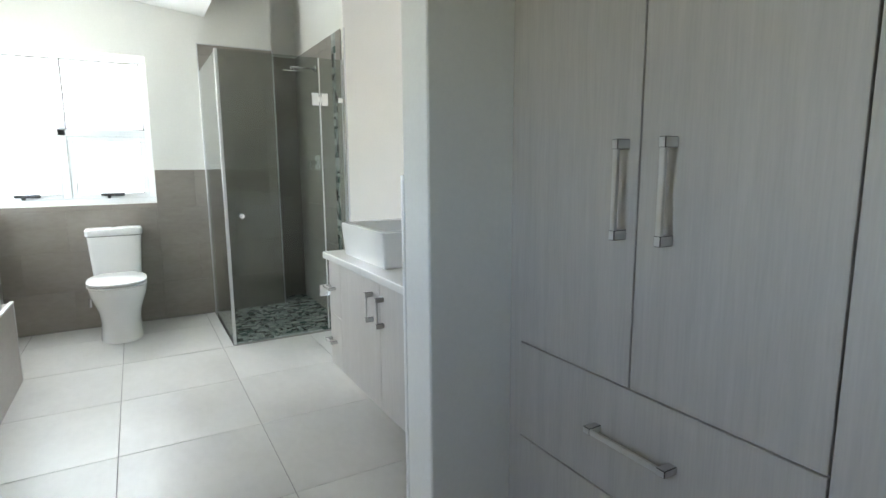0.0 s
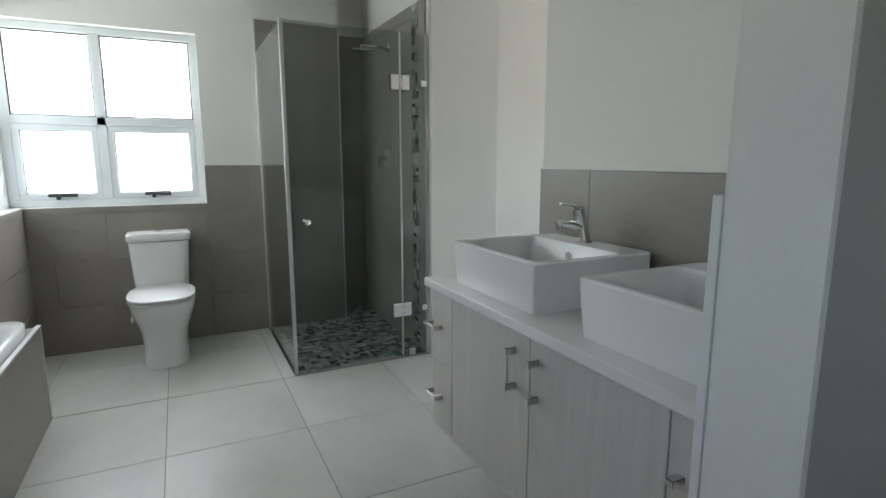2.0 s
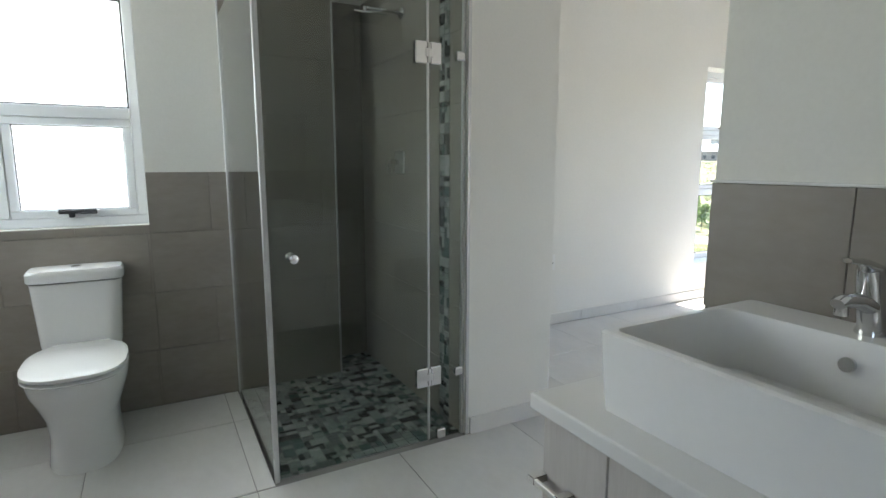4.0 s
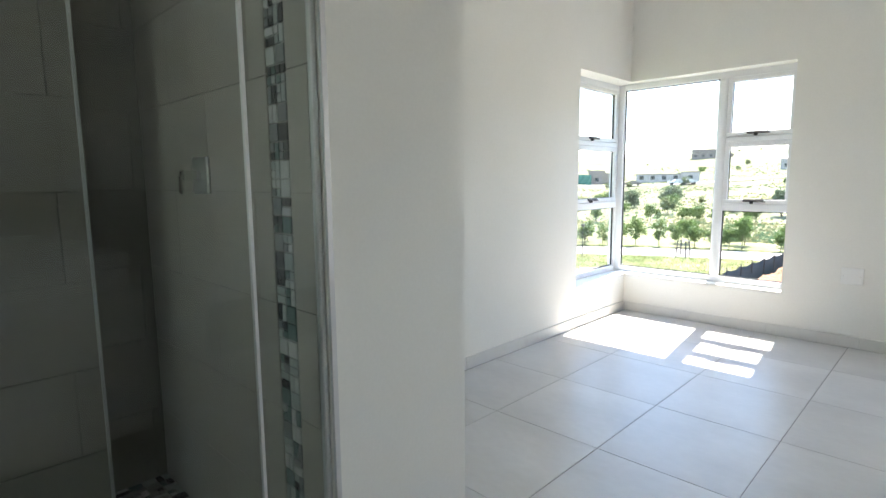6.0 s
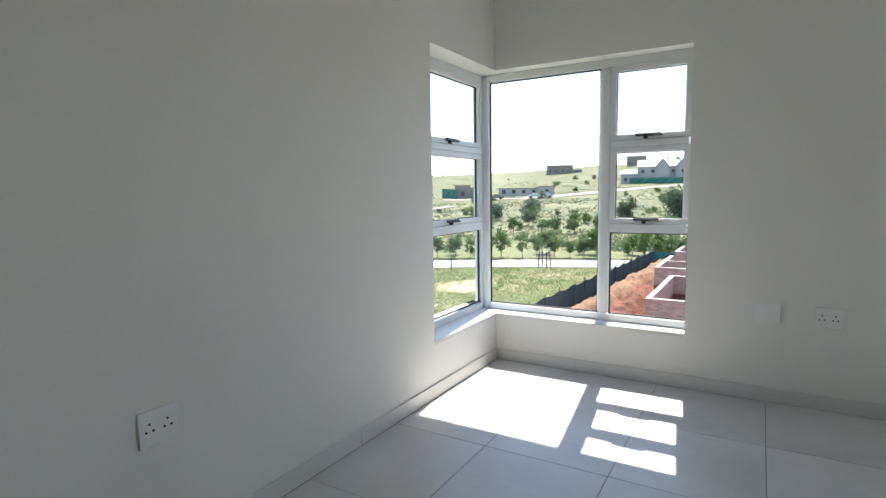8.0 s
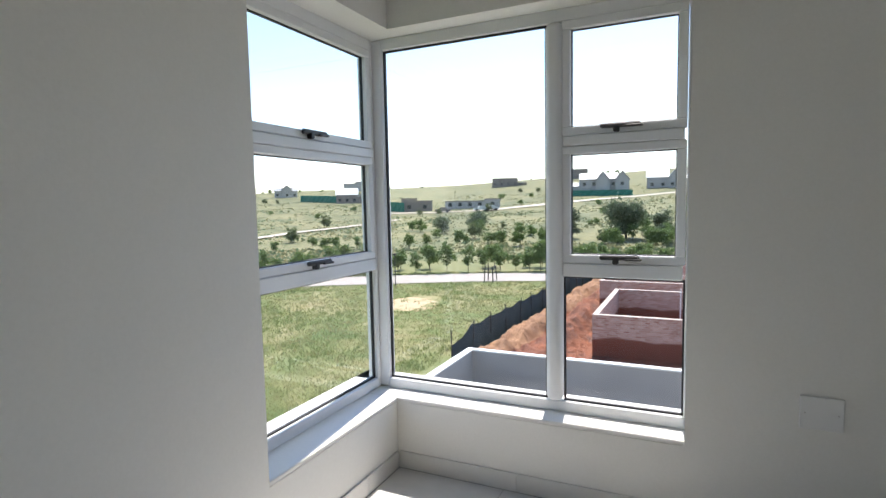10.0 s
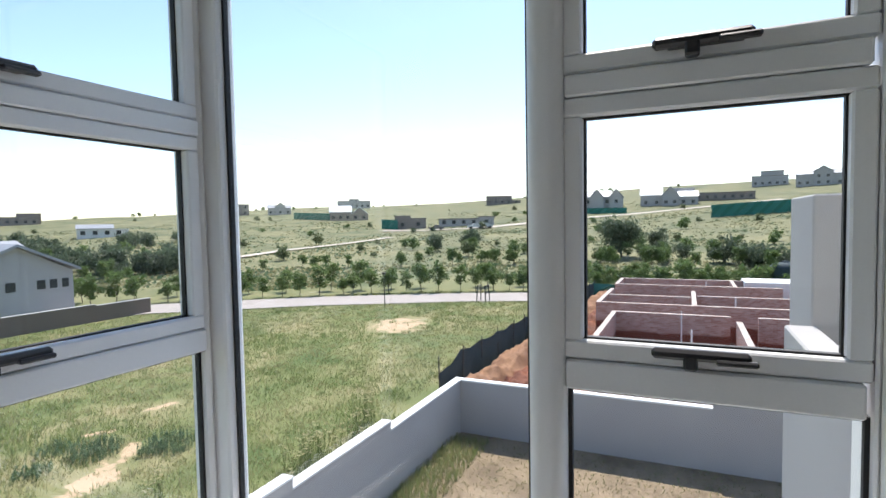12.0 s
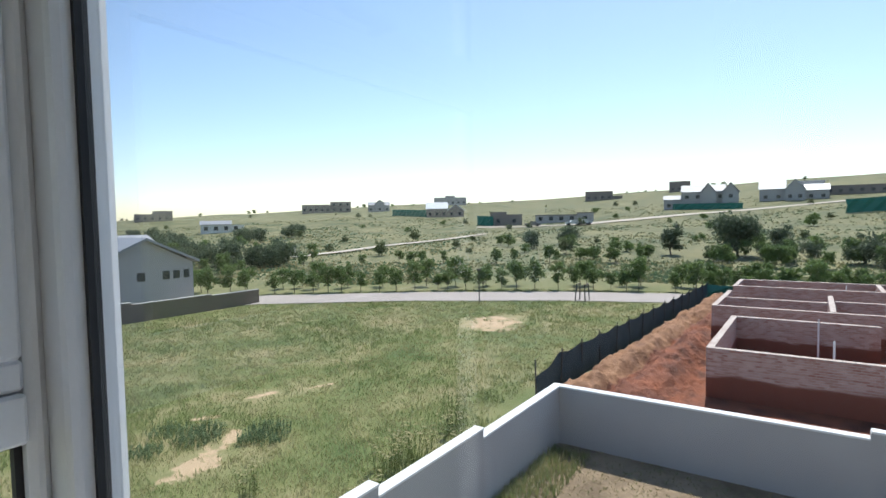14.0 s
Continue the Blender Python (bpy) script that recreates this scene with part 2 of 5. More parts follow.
def ground_material():
    m = material("veld", (0.095, 0.11, 0.05), (0.235, 0.215, 0.11), 0.95, scale=0.09, fine=1.1, bump=0.8, dist=0.12, detail=9.0, mix_fine=0.45, spec=0.2, spread=0.09)
    nt = m.node_tree
    p = nt.nodes["Principled BSDF"]
    base = p.inputs["Base Color"].links[0].from_socket
    geo = nt.nodes.new("ShaderNodeNewGeometry")
    # greener lot near the house, drier hillside
    warp = node(nt, "ShaderNodeTexNoise", Scale=0.5, Detail=6.0)
    nt.links.new(geo.outputs["Position"], warp.inputs["Vector"])
    sepc = nt.nodes.new("ShaderNodeSeparateXYZ")
    nt.links.new(geo.outputs["Position"], sepc.inputs[0])
    length = nt.nodes.new("ShaderNodeVectorMath")
    length.operation = "LENGTH"
    nt.links.new(geo.outputs["Position"], length.inputs[0])
    near = node(nt, "ShaderNodeMapRange", From_Min=48.0, From_Max=74.0, To_Min=1.0, To_Max=0.0)
    nt.links.new(length.outputs["Value"], near.inputs[0])
    green = nt.nodes.new("ShaderNodeMix")
    green.data_type = "RGBA"
    broad = node(nt, "ShaderNodeTexNoise", Scale=0.13, Detail=5.0, Distortion=0.6)
    nt.links.new(geo.outputs["Position"], broad.inputs["Vector"])
    both = nt.nodes.new("ShaderNodeMix")
    both.inputs[0].default_value = 0.55
    nt.links.new(warp.outputs[0], both.inputs[2])
    nt.links.new(broad.outputs[0], both.inputs[3])
    gcol = ramp(nt, both.outputs[0], [(0.36, (0.085, 0.125, 0.04)), (0.5, (0.16, 0.175, 0.065)), (0.62, (0.29, 0.25, 0.13))])
    nt.links.new(near.outputs[0], green.inputs[0])
    nt.links.new(base, green.inputs[6])
    nt.links.new(gcol, green.inputs[7])
    col = green.outputs[2]
    # bare sandy patches with ragged outlines
    for cx, cy, rx, ry, turn in ((34.2, 20.9, 3.6, 2.4, 0.5), (12.6, 18.3, 1.5, 0.75, 0.5), (14.2, 18.95, 1.2, 0.4, 0.75), (17.3, 21.6, 1.1, 0.4, -0.3), (19.3, 20.6, 0.9, 0.22, -0.3), (14.8, 21.3, 0.7, 0.25, -0.6)):
        mp = nt.nodes.new("ShaderNodeMapping")
        mp.vector_type = "TEXTURE"
        mp.inputs["Location"].default_value = (cx, cy, -5.3)
        mp.inputs["Rotation"].default_value = (0, 0, turn)
        mp.inputs["Scale"].default_value = (rx, ry, 4)
        nt.links.new(geo.outputs["Position"], mp.inputs[0])
        ln = nt.nodes.new("ShaderNodeVectorMath")
        ln.operation = "LENGTH"
        nt.links.new(mp.outputs[0], ln.inputs[0])
        nz = node(nt, "ShaderNodeTexNoise", Scale=1.1, Detail=10.0, Roughness=0.68)
        nt.links.new(geo.outputs["Position"], nz.inputs["Vector"])
        ad = nt.nodes.new("ShaderNodeMath")
        ad.operation = "MULTIPLY_ADD"
        ad.inputs[1].default_value = 3.0
        nt.links.new(nz.outputs[0], ad.inputs[0])
        nt.links.new(ln.outputs["Value"], ad.inputs[2])
        mr = node(nt, "ShaderNodeMapRange", From_Min=2.0, From_Max=2.2, To_Min=0.92, To_Max=0.0)
        nt.links.new(ad.outputs[0], mr.inputs[0])
        mx = nt.nodes.new("ShaderNodeMix")
        mx.data_type = "RGBA"
        mx.inputs[7].default_value = (0.50, 0.36, 0.23, 1)
        nt.links.new(mr.outputs[0], mx.inputs[0])
        nt.links.new(col, mx.inputs[6])
        col = mx.outputs[2]
    nt.links.new(col, p.inputs["Base Color"])
    return m


VELD = ground_material()
YARD = material("yard_earth", (0.13, 0.09, 0.05), (0.29, 0.215, 0.135), 0.95, spread=0.13, scale=1.1, fine=9, bump=0.6, dist=0.03, mix_fine=0.4)
# pale tone of reflections in the window glass, given to a slab
SLAB = material("pale_reflection", (0.34, 0.32, 0.29), (0.42, 0.40, 0.365), 0.95, scale=0.8, fine=12, bump=0.3, dist=0.02)


# ---------- mesh helpers ----------
def mesh_ob(name, bm, mats, smooth=False, parent=None):
    me = bpy.data.meshes.new(name)
    bm.to_mesh(me)
    bm.free()
    for m in mats if isinstance(mats, (list, tuple)) else [mats]:
        me.materials.append(m)
    if smooth:
        for p in me.polygons:
            p.use_smooth = True
    ob = new(name, me)
    if parent:
        ob.parent = parent
    return ob


def add_box(bm, x0, y0, z0, x1, y1, z1, bevel=0.0, mi=0, seg=1):
    x0, x1, y0, y1, z0, z1 = min(x0, x1), max(x0, x1), min(y0, y1), max(y0, y1), min(z0, z1), max(z0, z1)
    r = bmesh.ops.create_cube(bm, size=1, matrix=Matrix.Translation(((x0 + x1) / 2, (y0 + y1) / 2, (z0 + z1) / 2)) @ Matrix.Diagonal((x1 - x0, y1 - y0, z1 - z0, 1)))
    faces = {f for v in r["verts"] for f in v.link_faces}
    if bevel:
        edges = {e for v in r["verts"] for e in v.link_edges}
        out = bmesh.ops.bevel(bm, geom=list(edges), offset=bevel, segments=seg, affect="EDGES", profile=0.5)
        faces = set(out["faces"]) | {f for f in faces if f.is_valid}
    for f in faces:
        f.material_index = mi


def boxes(name, parts, mats, bevel=0.0, parent=None, seg=1, smooth=False):
    bm = bmesh.new()
    for b in parts:
        add_box(bm, *b[:6], bevel=bevel, mi=b[6] if len(b) > 6 else 0, seg=seg)
    return mesh_ob(name, bm, mats, parent=parent, smooth=smooth)


def add_rod(bm, a, b, r0, r1=None, n=10, mi=0):
    a, b = Vector(a), Vector(b)
    d = b - a
    m = Matrix.Translation((a + b) / 2) @ d.to_track_quat("Z", "Y").to_matrix().to_4x4()
    r = bmesh.ops.create_cone(bm, cap_ends=True, segments=n, radius1=r0, radius2=r0 if r1 is None else r1, depth=d.length, matrix=m)
    for v in r["verts"]:
        for f in v.link_faces:
            f.material_index = mi


def loft(bm, rings, cap0=True, cap1=True, mi=0):
    vs = [[bm.verts.new(p) for p in ring] for ring in rings]
    n = len(vs[0])
    for a, b in zip(vs, vs[1:]):
        for i in range(n):
            bm.faces.new((a[i], a[(i + 1) % n], b[(i + 1) % n], b[i])).material_index = mi
    if cap0:
        bm.faces.new(vs[0][::-1]).material_index = mi
    if cap1:
        bm.faces.new(vs[-1]).material_index = mi


def rounded(cx, cy, hx, hy, z, power=4.0, n=32):
    out = []
    for i in range(n):
        t = 2 * math.pi * i / n
        c, s = math.cos(t), math.sin(t)
        out.append((cx + hx * math.copysign(abs(c) ** (2 / power), c), cy + hy * math.copysign(abs(s) ** (2 / power), s), z))
    return out


def thing(name, x, y, z, label, category, group=""):
    return_ob = new(name)
    return_ob.matrix_world = pose(x, y, z)
    return_ob.empty_display_size = 0.1
    return tagged(return_ob, label, category, group)


def structure(ob, label, category=""):
    return tagged(ob, label, category, kind="structure")


# ---------- plan ----------
BACK = 4.883      # bathroom back wall
LEFT = -1.42      # bathroom side wall with the bath
VW = 0.85         # wall behind the vanity
PIER = 3.845      # front face of the pier and the shower
PX0, PX1 = 0.87, 1.366
BW = 5.038       # bedroom wall along x (y of it)
BE = 4.948       # bedroom end wall (x of it)
GY, GX = 5.231, 5.1   # glass planes of the bedroom corner window
WT = 0.29
H = 2.95
SILL, HEAD = 0.35, 2.115
JX, JY = 4.067, 3.743   # where the corner window begins on each wall
GR = -5.3         # ground level outside

# bathroom walls
AWX, AS, AH = -0.368, 0.959, 2.085
LWY = 3.95
ALC = -1.98      # alcove of the bath
structure(boxes("wall_back", [(LEFT - WT, BACK, 0, 0.6, BACK + WT, AS), (LEFT - WT, BACK, AH, 0.6, BACK + WT, H), (AWX, BACK, AS, 0.6, BACK + WT, AH),
                              (0.6, BACK + 0.25, 0, PX0, BACK + WT + 0.2, H)], PLASTER), "off-white plastered bathroom wall with a corner window", "wall")
# the opening at y -0.15 to 0.75 is unseen, added to let in fill
structure(boxes("wall_left", [(ALC - 0.2, -3.2, 0, ALC, -0.15, H), (ALC - 0.2, 0.75, 0, ALC, 3.85, H), (ALC - 0.2, -0.15, 0, ALC, 0.75, 1.25), (ALC - 0.2, -0.15, 1.95, ALC, 0.75, H), (ALC - 0.2, 3.85, 0, LEFT, LWY, H), (LEFT - WT, LWY, 0, LEFT, BACK, AS), (LEFT - WT, LWY, AH, LEFT, BACK, H)], PLASTER), "off-white plastered bathroom side wall", "wall")
structure(boxes("wall_pier", [(PX0, PIER, 0, PX1, BW + WT, H)], PLASTER, bevel=0.004), "off-white plastered pier beside the shower", "wall")
structure(boxes("wall_vanity", [(VW, 1.24, 0, VW + 0.2, 2.656, H)], PLASTER, bevel=0.004), "off-white plastered wall behind the vanity", "wall")
structure(boxes("wall_nib", [(0.084, 1.105, 0, VW + 0.2, 1.24, H)], PLASTER, bevel=0.004), "plastered wall nib between wardrobe and vanity", "wall")
structure(boxes("wall_wardrobe", [(0.98, -3.2, 0, 1.18, 1.105, H)], PLASTER), "plastered wall behind the wardrobe", "wall")
structure(boxes("wall_rear", [(ALC - 0.2, -3.4, 0, 1.18, -3.2, H)], PLASTER), "plain plastered dressing room wall", "wall")
# bedroom walls
structure(boxes("wall_bedroom_side", [(PX1, BW, 0, JX, BW + WT, H), (JX, BW, 0, BE, BW + WT, SILL - 0.02), (JX, BW, HEAD, BE, BW + WT, H)], PLASTER), "off-white plastered bedroom wall with a corner window", "wall")
# y 0.1 to 1.9 is an added, unseen opening for bedroom fill light
structure(boxes("wall_bedroom_end", [(BE, -0.5, 0, BE + WT, 0.1, H), (BE, 1.9, 0, BE + WT, JY, H), (BE, 0.1, 0, BE + WT, 1.9, 0.4), (BE, 0.1, 2.1, BE + WT, 1.9, H), (BE, JY, 0, BE + WT, BW + WT, SILL - 0.02), (BE, JY, HEAD, BE + WT, BW + WT, H)], PLASTER), "off-white plastered bedroom wall with a corner window", "wall")
structure(boxes("wall_bedroom_rear", [(1.18, -0.7, 0, BE + WT, -0.5, H)], PLASTER), "plain plastered bedroom wall", "wall")
structure(boxes("wall_partition", [(1.18, -0.5, 0, 1.3, 1.1, H)], PLASTER), "plain plastered bedroom wall", "wall")
structure(boxes("ceiling", [(ALC - 0.2, -3.4, H, BE + WT, BW + WT, H + 0.25)], CEIL), "white painted flat ceiling", "ceiling")
# dropped raked ceiling over the toilet side
bm = bmesh.new()
loft(bm, [[(0.078, y, 2.43), (LEFT + 0.002, y, 2.61), (LEFT + 0.002, y, H - 0.004), (0.078, y, H - 0.004)] for y in (2.9, BACK - 0.003)])
bmesh.ops.recalc_face_normals(bm, faces=bm.faces)
structure(mesh_ob("ceiling_bulkhead", bm, CEIL), "white dropped raked ceiling over the toilet", "ceiling")

# sills
structure(boxes("trim_sill", [(JX, BW - 0.0, SILL - 0.02, BE + 0.002, GY + 0.0, SILL), (BE, JY, SILL - 0.02, GX, GY, SILL)], PLASTER, bevel=0.004), "white plastered inner window sill", "window sill")
structure(boxes("trim_sill_outer", [(JX - 0.05, GY + 0.05, SILL - 0.03, GX + 0.22, GY + 0.2, SILL - 0.005), (GX + 0.05, JY - 0.05, SILL - 0.03, GX + 0.22, GY + 0.2, SILL - 0.005)], CAP, bevel=0.006), "white plastered outer window ledge", "window sill")


# ---------- windows ----------
def add_frame(bm, axis, plane, a0, a1, z0, z1, w, d0, d1, bevel=0.004):
    """A rectangular frame of bar width w in the plane; axis is the way it runs, d0 and d1 its depth."""
    for p in ((a0, z0, a1, z0 + w), (a0, z1 - w, a1, z1), (a0, z0 + w, a0 + w, z1 - w), (a1 - w, z0 + w, a1, z1 - w)):
        bar(bm, axis, plane, *p, d0, d1, bevel)


def bar(bm, axis, plane, a0, z0, a1, z1, d0, d1, bevel=0.004, mi=0):
    if axis == "x":
        add_box(bm, a0, plane + d0, z0, a1, plane + d1, z1, bevel, mi)
    else:
        add_box(bm, plane + d0, a0, z0, plane + d1, a1, z1, bevel, mi)


def part_from(name, parent, mats, fill):
    bm = bmesh.new()
    fill(bm)
    ob = mesh_ob(name, bm, mats)
    ob.parent = parent
    return ob


def pane(parent, axis, plane, a0, a1, z0, z1, mat=None, seal=0.008):
    def fill(bm):
        bar(bm, axis, plane, a0, z0, a1, z1, -0.003, 0.003, 0)
    g = part_from("pane", parent, mat or PANE, fill)
    g.visible_shadow = False

    def gasket(bm):
        for p in ((a0, z0, a1, z0 + seal), (a0, z1 - seal, a1, z1), (a0, z0 + seal, a0 + seal, z1 - seal), (a1 - seal, z0 + seal, a1, z1 - seal)):
            bar(bm, axis, plane, *p, -0.007, 0.007, 0)
    part_from("seal", parent, RUBBER, gasket)


def stay(parent, axis, plane, a, z, s):
    """Black peg-stay handle on the lower rail of a sash."""
    def fill(bm):
        bar(bm, axis, plane, a - 0.075, z - 0.004, a + 0.085, z + 0.016, -0.054, -0.034, 0.006)
        bar(bm, axis, plane, a - 0.02 * s - 0.012, z - 0.022, a - 0.02 * s + 0.012, z + 0.004, -0.056, -0.028, 0.004)
        bar(bm, axis, plane, a + 0.02 * s, z - 0.006, a + 0.085 * s, z + 0.004, -0.062, -0.044, 0.003)
        bar(bm, axis, plane, a - 0.06, z - 0.004, a + 0.06, z + 0.004, -0.04, -0.02, 0.001)
    part_from("handle", parent, BLACK, fill)


def sash(parent, axis, plane, a0, a1, z0, z1, s=1, mat=None, handle=True):
    def fill(bm):
        add_frame(bm, axis, plane, a0, a1, z0, z1, 0.036, -0.030, 0.022)
    part_from("sash", parent, ALU, fill)
    pane(parent, axis, plane, a0 + 0.032, a1 - 0.032, z0 + 0.032, z1 - 0.032, mat)
    if handle:
        stay(parent, axis, plane, (a0 + a1) / 2, z0 + 0.022, s)


W = dict(zb=0.398, zl=0.967, zm=1.062, zm1=1.5, zt=1.614, zh=2.062, m0=4.246, m1=4.321, p0=5.15, q0=5.048, sr=3.788, sl=4.215, lr=5.013)
win = new("window_1")
structure(win, "white aluminium corner window with opening sashes", "window")
zb, zl, zm, zt, zh = W["zb"], W["zl"], W["zm"], W["zt"], W["zh"]


def frame1(bm):
    x, y = GX, GY
    ym0, ym1 = W["m0"], W["m1"]
    # end wall: outer members, mullion, transoms
    bar(bm, "y", x, JY, SILL, y - 0.08, zb, -0.03, 0.03)
    bar(bm, "y", x, JY, zh, y - 0.08, HEAD, -0.03, 0.03)
    bar(bm, "y", x, JY, zb, W["sr"] - 0.036, zh, -0.03, 0.03)
    add_box(bm, x - 0.05, ym0, zb, x + 0.03, ym1, zh, 0.03, 0, 12)
    bar(bm, "y", x, JY + 0.02, zl, ym0, zm - 0.036, -0.034, 0.03)
    bar(bm, "y", x, JY + 0.02, W["zm1"] + 0.036, ym0, zt - 0.036, -0.034, 0.03)
    # corner post
    add_box(bm, x - 0.03, W["p0"], SILL, x + 0.035, y + 0.035, HEAD, 0.012, 0, 2)
    add_box(bm, W["q0"], y - 0.03, SILL, x - 0.03, y + 0.035, HEAD, 0.008)
    # side wall
    bar(bm, "x", y, JX, SILL, W["q0"], zb, -0.03, 0.03)
    bar(bm, "x", y, JX, zh, W["q0"], HEAD, -0.03, 0.03)
    bar(bm, "x", y, JX, zb, JX + 0.03, zh, -0.03, 0.03)
    bar(bm, "x", y, JX + 0.03, zl, W["q0"], zm - 0.036, -0.034, 0.03)
    bar(bm, "x", y, JX + 0.03, W["zm1"] + 0.036, W["q0"], zt - 0.036, -0.034, 0.03)


part_from("frame", win, ALU, frame1)
pane(win, "y", GX, W["m1"], W["p0"], zb, zh)
pane(win, "y", GX, W["sr"] - 0.036, W["m0"], zb, zl)
sash(win, "y", GX, W["sr"] - 0.034, W["sl"] + 0.034, zm - 0.034, W["zm1"] + 0.034, -1)
sash(win, "y", GX, W["sr"] - 0.034, W["sl"] + 0.034, zt - 0.034, zh, -1)
pane(win, "x", GY, JX + 0.03, W["q0"], zb, zl)
sash(win, "x", GY, JX + 0.032, W["lr"] + 0.034, zm - 0.034, W["zm1"] + 0.034, 1)
sash(win, "x", GY, JX + 0.032, W["lr"] + 0.034, zt - 0.034, zh, 1)

# bathroom corner window
bwin = structure(new("window_2"), "white aluminium frosted corner window with opening lower sashes", "window")
BP, BL = BACK + 0.1, LEFT - 0.1


def frame2(bm):
    w = 0.045
    add_frame(bm, "x", BP, BL + 0.04, AWX, AS, AH, w, -0.03, 0.03)
    bar(bm, "x", BP, -0.985, AS + w, -0.93, AH - w, -0.034, 0.03)
    bar(bm, "x", BP, BL + 0.08, 1.475, AWX - w, 1.53, -0.034, 0.03)
    add_box(bm, BL - 0.04, BP - 0.04, AS, BL + 0.045, BP + 0.04, AH, 0.01)
    add_frame(bm, "y", BL, LWY, BP - 0.04, AS, AH, w, -0.03, 0.03)
    bar(bm, "y", BL, 4.39, AS + w, 4.44, AH - w, -0.034, 0.03)
    bar(bm, "y", BL, LWY + w, 1.475, BP - 0.08, 1.53, -0.034, 0.03)


part_from("frame", bwin, ALU, frame2)
for a0, a1 in ((BL + 0.085, -0.985), (-0.93, AWX - 0.045)):
    sash(bwin, "x", BP, a0, a1, AS + 0.045, 1.475, 1, FROST)
    pane(bwin, "x", BP, a0, a1, 1.53, AH - 0.045, FROST)
for a0, a1 in ((LWY + 0.045, 4.39), (4.44, BP - 0.085)):
    part_from("sash", bwin, ALU, lambda bm: add_frame(bm, "y", BL, a0, a1, AS + 0.045, 1.475, 0.036, -0.022, 0.030))
    pane(bwin, "y", BL, a0 + 0.032, a1 - 0.032, AS + 0.077, 1.443, FROST)
    pane(bwin, "y", BL, a0, a1, 1.53, AH - 0.045, FROST)

# ---------- shower ----------
SH = thing("shower_screen", 0.012, 3.885, 0, "frameless tinted glass shower screen with hinged door", "shower")


def local(ob, dx, dy, dz=0.0):
    ob.matrix_parent_inverse = Matrix.Identity(4)
    ob.location = (-dx, -dy, -dz)
    return ob


def shower_part(name, fill, mats, label="", smooth=False):
    bm = bmesh.new()
    fill(bm)
    ob = mesh_ob(name, bm, mats, smooth)
    ob.parent = SH
    local(ob, 0.012, 3.885)
    return tagged(ob, label)


FY = 3.872
shower_part("door", lambda bm: add_box(bm, 0.022, FY - 0.004, 0.014, 0.688, FY + 0.004, 1.998, 0.001), SHGLASS, "tinted glass door")
shower_part("fixed_panel", lambda bm: add_box(bm, 0.693, FY - 0.004, 0.005, PX0 - 0.004, FY + 0.004, 1.998, 0.001), SHGLASS)
shower_part("return_panel", lambda bm: add_box(bm, 0.008, FY + 0.02, 0.005, 0.016, BACK - 0.012, 1.998, 0.001), SHGLASS)


def shower_metal(bm):
    add_box(bm, 0.000, FY - 0.008, 0.0, 0.020, FY + 0.014, 2.0, 0.003)
    add_box(bm, 0.004, BACK - 0.03, 0.0, 0.02, BACK - 0.010, 2.0, 0.002)
    add_box(bm, 0.686, FY - 0.006, 0.012, 0.694, FY + 0.006, 1.998, 0.001)
    add_box(bm, PX0 - 0.014, FY - 0.012, 0.0, PX0 - 0.002, FY + 0.012, 2.0, 0.002)


shower_part("seal_strip", shower_metal, TRIM, "pale aluminium edge strips")


def hinge(bm, z):
    add_box(bm, 0.628, FY - 0.014, z - 0.045, 0.684, FY + 0.014, z + 0.045, 0.004)
    add_box(bm, 0.697, FY - 0.014, z - 0.045, 0.75, FY + 0.014, z + 0.045, 0.004)
    add_box(bm, 0.672, FY - 0.017, z - 0.02, 0.71, FY + 0.017, z + 0.02, 0.004)
    add_rod(bm, (0.69, FY - 0.012, z - 0.04), (0.69, FY - 0.012, z + 0.04), 0.007)


for z in (0.315, 1.712):
    shower_part("hinge", lambda bm: hinge(bm, z), CHROME, "chrome glass hinge")
    shower_part("wall_clamp", lambda bm: add_box(bm, 0.822, FY - 0.014, z - 0.022, PX0 - 0.003, FY + 0.014, z + 0.022, 0.008, 0, 2), CHROME)
shower_part("wall_clamp", lambda bm: add_box(bm, 0.73, FY - 0.013, 0.004, 0.775, FY + 0.013, 0.05, 0.004), CHROME)


def knob(bm):
    for s in (-1, 1):
        rings = []
        for d, r in ((0.004, 0.008), (0.018, 0.008), (0.02, 0.014), (0.026, 0.018), (0.036, 0.0185), (0.04, 0.015)):
            rings.append([(0.105 + r * math.cos(t), FY + s * d, 0.905 + r * math.sin(t)) for t in [2 * math.pi * k / 20 for k in range(20)]])
        loft(bm, rings)
    bmesh.ops.recalc_face_normals(bm, faces=bm.faces)


shower_part("knob", knob, CHROME, "round chrome knob", True)

# rain shower head on its arm from the side wall
head = thing("rain_shower", 0.66, 4.5, 1.99, "square chrome rain shower head on an arm", "shower head")
boxes("plate", [(-0.09, -0.09, -0.005, 0.09, 0.09, 0.005)], CHROME, 0.002, head)
bm = bmesh.new()
add_rod(bm, (0, 0, 0.005), (0, 0, 0.05), 0.011)
add_rod(bm, (0, 0, 0.042), (PX0 - 0.66 - 0.005, 0, 0.042), 0.010)
add_rod(bm, (PX0 - 0.66 - 0.018, 0, 0.042), (PX0 - 0.66 - 0.006, 0, 0.042), 0.03, n=20)
mesh_ob("arm", bm, CHROME, True, head)
mixer = thing("shower_mixer", PX0 - 0.008, 4.54, 1.27, "chrome shower mixer on a square plate", "tap")
boxes("plate", [(-0.012, -0.06, -0.06, 0, 0.06, 0.06)], STEEL, 0.004, mixer)
